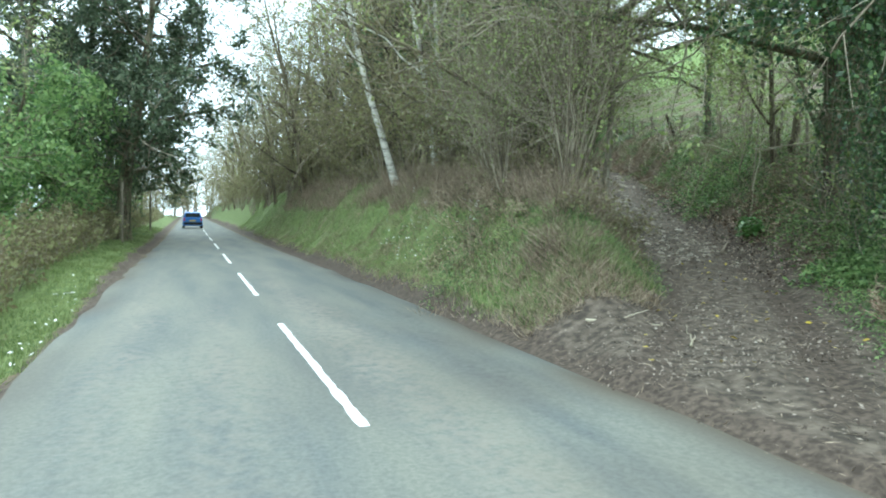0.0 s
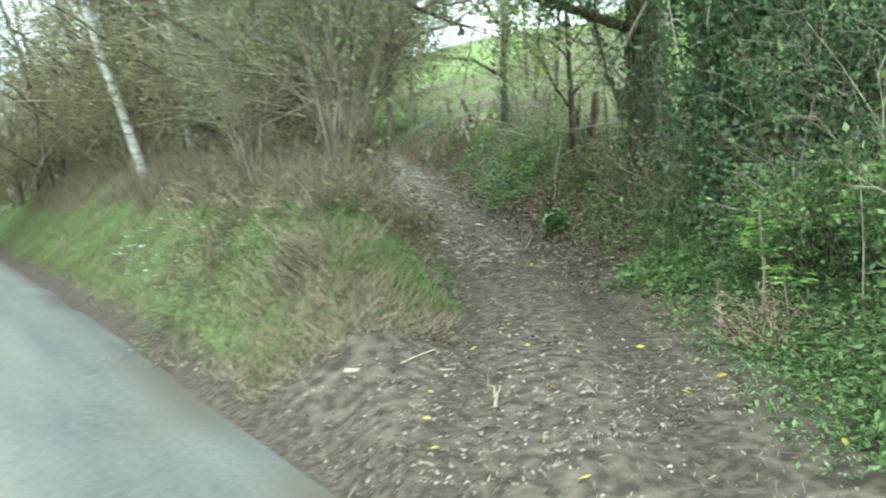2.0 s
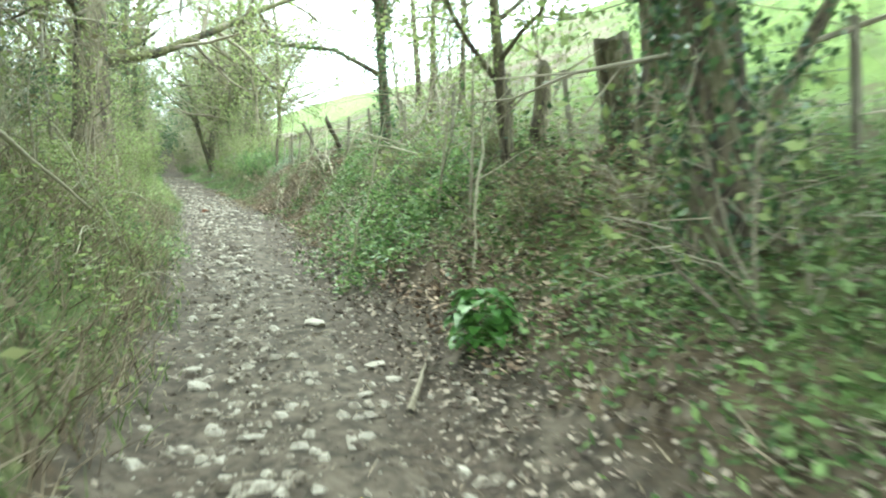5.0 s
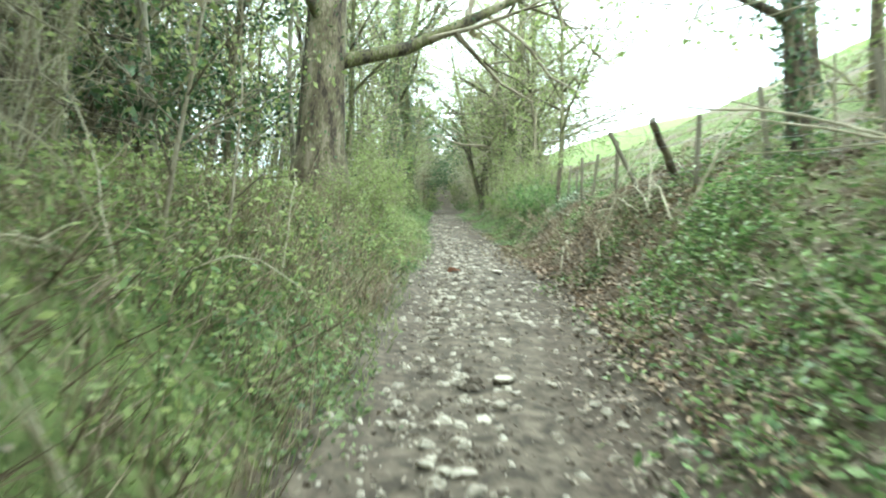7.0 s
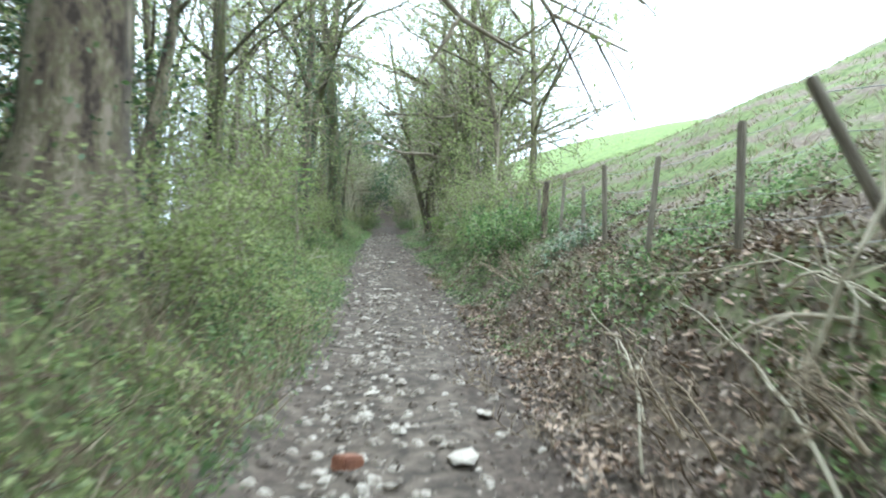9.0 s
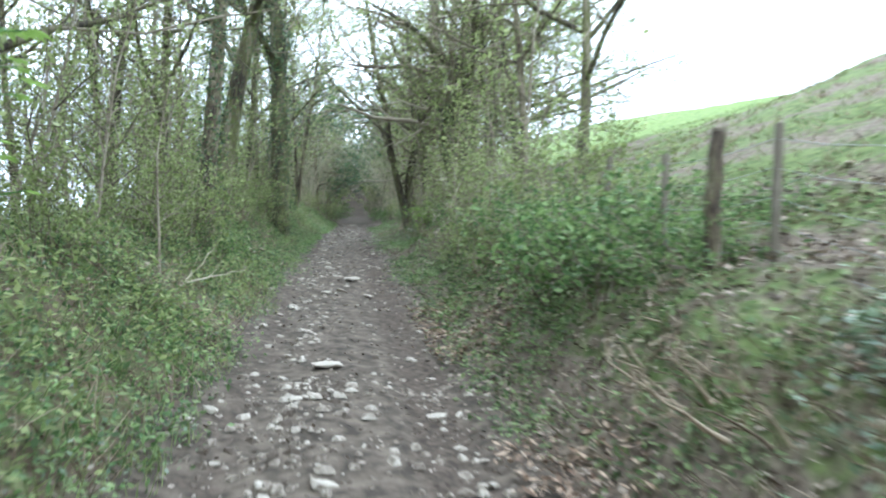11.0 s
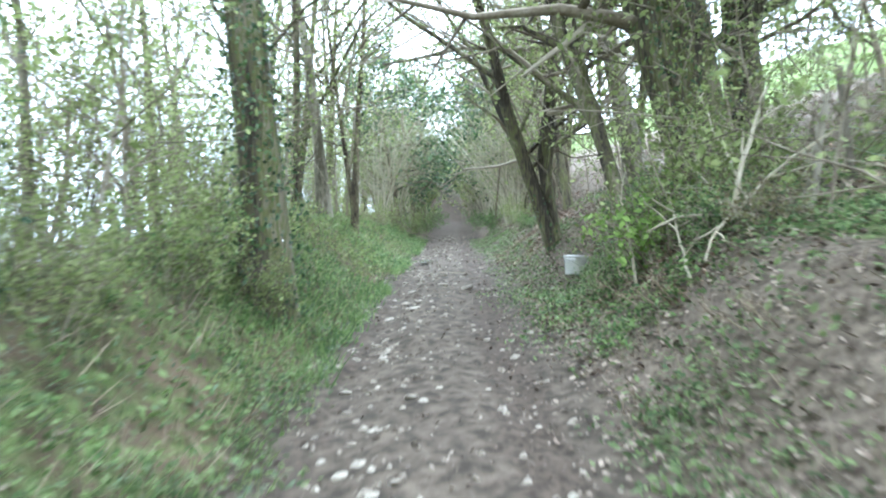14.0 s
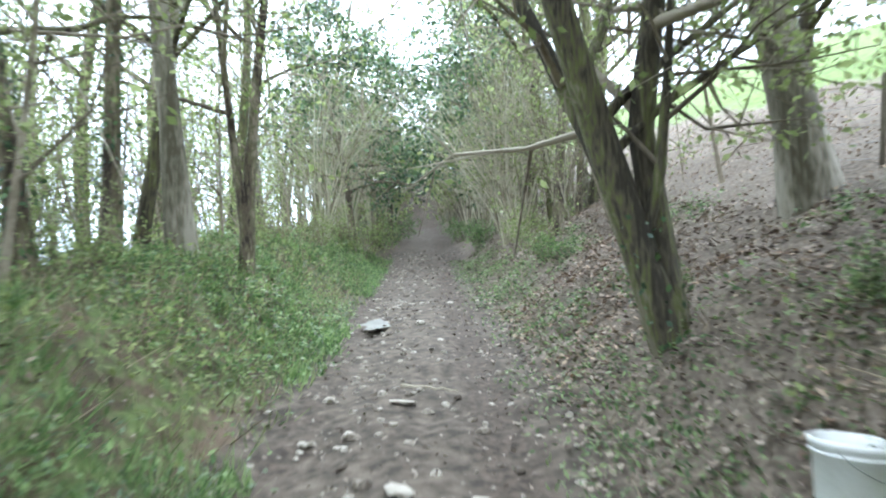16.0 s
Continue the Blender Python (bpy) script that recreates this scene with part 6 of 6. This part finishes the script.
# blue car up the road
def blue_car(x, y):
    ob = thing("car", (x, y, 0.045), "blue hatchback seen from behind, driving away on the road", "car")

    def hull(rows, name, material, parent, label="", bev=0.0):
        """rows of (y, half width low, half width high, z low, z high) joined into one shell."""
        bm = bmesh.new()
        rings = [[bm.verts.new(c) for c in ((-a, yy, z0), (a, yy, z0), (b, yy, z1), (-b, yy, z1))] for yy, a, b, z0, z1 in rows]
        for p, q in zip(rings, rings[1:]):
            for i in range(4):
                bm.faces.new((p[i], p[(i + 1) % 4], q[(i + 1) % 4], q[i]))
        bm.faces.new(rings[0][::-1]), bm.faces.new(rings[-1])
        bmesh.ops.recalc_face_normals(bm, faces=bm.faces)
        if bev:
            bmesh.ops.bevel(bm, geom=list(bm.edges), offset=bev, segments=2, affect="EDGES")
        return bm_part(name, bm, material, parent, label)

    hull([(-2.0, 0.8, 0.82, 0.35, 0.95), (-1.9, 0.85, 0.84, 0.25, 1.0), (0.9, 0.86, 0.84, 0.25, 0.95), (1.9, 0.8, 0.76, 0.28, 0.75)], "body", CAR_BLUE, ob, "", 0.04)
    hull([(-1.9, 0.8, 0.62, 0.97, 1.42), (-1.2, 0.8, 0.62, 0.98, 1.5), (0.1, 0.8, 0.62, 0.95, 1.48), (0.85, 0.78, 0.6, 0.94, 1.0)], "cabin", CAR_BLUE, ob, "", 0.03)
    bm = bmesh.new()
    boxed(bm, pose(0, -1.935, 1.2, 8, 0, 0), 1.2, 0.02, 0.34, 0.008)
    bm_part("rear_window", bm, CAR_GLASS, ob, "dark rear window")
    for sx in (-1, 1):
        bm = bmesh.new()
        boxed(bm, pose(sx * 0.72, -1.98, 0.8), 0.14, 0.06, 0.3, 0.015)
        bm_part("tail_lamp", bm, RED_LENS, ob, "red tail lamp")
        for yy in (-1.25, 1.25):
            bm = bmesh.new()
            bmesh.ops.create_cone(bm, cap_ends=True, segments=20, radius1=0.31, radius2=0.31, depth=0.2, matrix=pose(sx * 0.76, yy, 0.31, 0, 90, 0))
            wheel = bm_part("wheel", bm, RUBBER, ob, "black rubber tyre")
            bm = bmesh.new()
            bmesh.ops.create_cone(bm, cap_ends=True, segments=20, radius1=0.2, radius2=0.17, depth=0.03, matrix=pose(sx * 0.865, yy, 0.31, 0, 90 * sx, 0))
            bm_part("rim", bm, WIRE, wheel, "grey metal rim")
    bm = bmesh.new()
    boxed(bm, pose(0, -2.0, 0.47), 1.6, 0.1, 0.2, 0.03)
    bm_part("bumper", bm, RUBBER, ob, "dark rear bumper")
    bm = bmesh.new()
    boxed(bm, pose(0, -2.055, 0.72), 0.5, 0.012, 0.11, 0.003)
    bm_part("number_plate", bm, YELLOW, ob, "blank yellow number plate")


blue_car(-0.8, 62)

# roadside poles
for x, y, hh in ((-3.95, 27.5, 2.7), (-3.7, 47, 3.2)):
    ob = thing("wooden_pole", spot(x, y), "thin grey wooden pole on the verge", "pole", "poles along the verge")
    pts = np.array([(0, 0, -0.2), (0.01, 0, hh * 0.5), (0.03, 0.01, hh)])
    part("shaft", tubes("shaft", [(pts, np.array([0.07, 0.065, 0.055]), 0)], WOOD_GREY, (9,)), ob)


# ---- stones of the track, the nearest last in the file ----
def stone_mesh(seed):
    rng = random.Random(seed)
    bm = bmesh.new()
    bmesh.ops.create_icosphere(bm, subdivisions=1, radius=1.0)
    for v in bm.verts:
        v.co = v.co * rng.uniform(0.7, 1.15)
        v.co.z *= 0.5
        v.co.y *= 0.8
    me = bpy.data.meshes.new("stone")
    bm.to_mesh(me)
    bm.free()
    me.materials.append(STONE)
    return me


shapes = [stone_mesh(i) for i in range(8)]


def lay_stones(n, s0, s1, sizes, seed):
    """Stones in the wheel ruts: places, sizes."""
    g = np.random.default_rng(seed)
    s = g.uniform(s0, s1, n)
    d = np.where(g.random(n) < 0.62, g.normal(-0.5, 0.33, n), np.where(g.random(n) < 0.6, g.normal(0.75, 0.3, n), g.uniform(-1.3, 1.3, n)))
    d = np.clip(d, -1.4, 1.4)
    return *lane_xy(s, d), sizes[0] + (sizes[1] - sizes[0]) * g.random(n) ** 2.5, g


x, y, r, g = lay_stones(292, 14, 70, (0.04, 0.12), 1)
z = height(x, y)
for i in range(292):
    o = new("stone", shapes[i % 8])
    o.parent = lane_ob
    o.matrix_basis = pose(x[i], y[i], z[i] + 0.12 * r[i], g.uniform(-15, 15), g.uniform(-15, 15), g.uniform(0, 360)) @ Matrix.Diagonal((r[i], r[i], r[i] * g.uniform(0.5, 0.9), 1))
for k, (n, s0, s1, sizes) in enumerate(((5000, 13, 40, (0.012, 0.085)), (3000, 38, 84, (0.012, 0.075)), (350, 5, 15, (0.008, 0.03)))):
    x, y, r, g = lay_stones(n, s0, s1, sizes, 5 + k)
    z = height(x, y)
    v = np.empty((n, 9, 3))
    a, tip, way = g.random(n) * 6.283, 0.35 * (g.random(n) - 0.5), g.random(n) * 6.283
    for j in range(9):
        top = j >= 5
        t = a + (j * 2 * np.pi / 5 if not top else (j - 5) * np.pi / 2 + 0.5) + 0.5 * (g.random(n) - 0.5)
        w = r * (0.75 + 0.5 * g.random(n)) * (0.55 if top else 1.0)
        dx, dy = w * np.cos(t), 0.75 * w * np.sin(t)
        v[:, j, 0] = x + dx * np.cos(way) - dy * np.sin(way)
        v[:, j, 1] = y + dx * np.sin(way) + dy * np.cos(way)
        v[:, j, 2] = z + (r * (0.28 + 0.22 * g.random(n)) + tip * dx if top else -0.15 * r)
    tri = np.array([(0, 1, 5), (1, 6, 5), (1, 2, 6), (2, 7, 6), (2, 3, 7), (3, 8, 7), (3, 4, 8), (4, 0, 8), (0, 5, 8), (5, 6, 7), (5, 7, 8)])
    f = (np.arange(n)[:, None, None] * 9 + tri).reshape(-1, 3)
    me = mesh_of("gravel", v.reshape(-1, 3), f.tolist(), STONE)
    o = tagged(new("gravel", me), "loose pale stones and gravel on the track", "gravel", kind="stuff")

# large slabs that stand out of the track
for x, y, r, a in ((19.5, 30.7, 0.2, 10), (16.1, 20.7, 0.2, 41), (16.8, 21.6, 0.13, 80), (25.06, 46.2, 0.13, 5), (11.0, 9.2, 0.22, 65), (22.1, 36.8, 0.24, 27),
                   (26.3, 48.2, 0.18, 95), (27.0, 50.1, 0.16, 140), (21.2, 35.7, 0.15, 33), (21.9, 35.4, 0.16, 77), (10.6, 7.65, 0.14, 12), (13.2, 14.7, 0.15, 50)):
    o = new("stone", shapes[int(a) % 8])
    o.parent = lane_ob
    o.matrix_basis = pose(x, y, at(x, y, 0.0) + 0.03, 6, -5, a) @ Matrix.Diagonal((r, r * 0.8, r * 0.35, 1))
# puddle in the wheel rut, the bright sky reflection put into its colour
pv = [(0.0, 0.0, 0.0)] + [((0.2 + 0.08 * math.sin(3 * k)) * math.cos(k * 0.4488), (0.45 + 0.1 * math.cos(2 * k)) * math.sin(k * 0.4488), 0.0) for k in range(14)]
puddle = new("water", mesh_of("water", pv, [(0, 1 + k, 1 + (k + 1) % 14) for k in range(14)], WATER_SKY))
puddle.matrix_world = pose(28.08, 54.35, float(height(np.array([28.08]), np.array([54.35]))[0]) + 0.045, 8.5, 0, -20)
tagged(puddle, "small puddle in the wheel rut, coloured pale like reflected sky", "puddle", kind="structure")
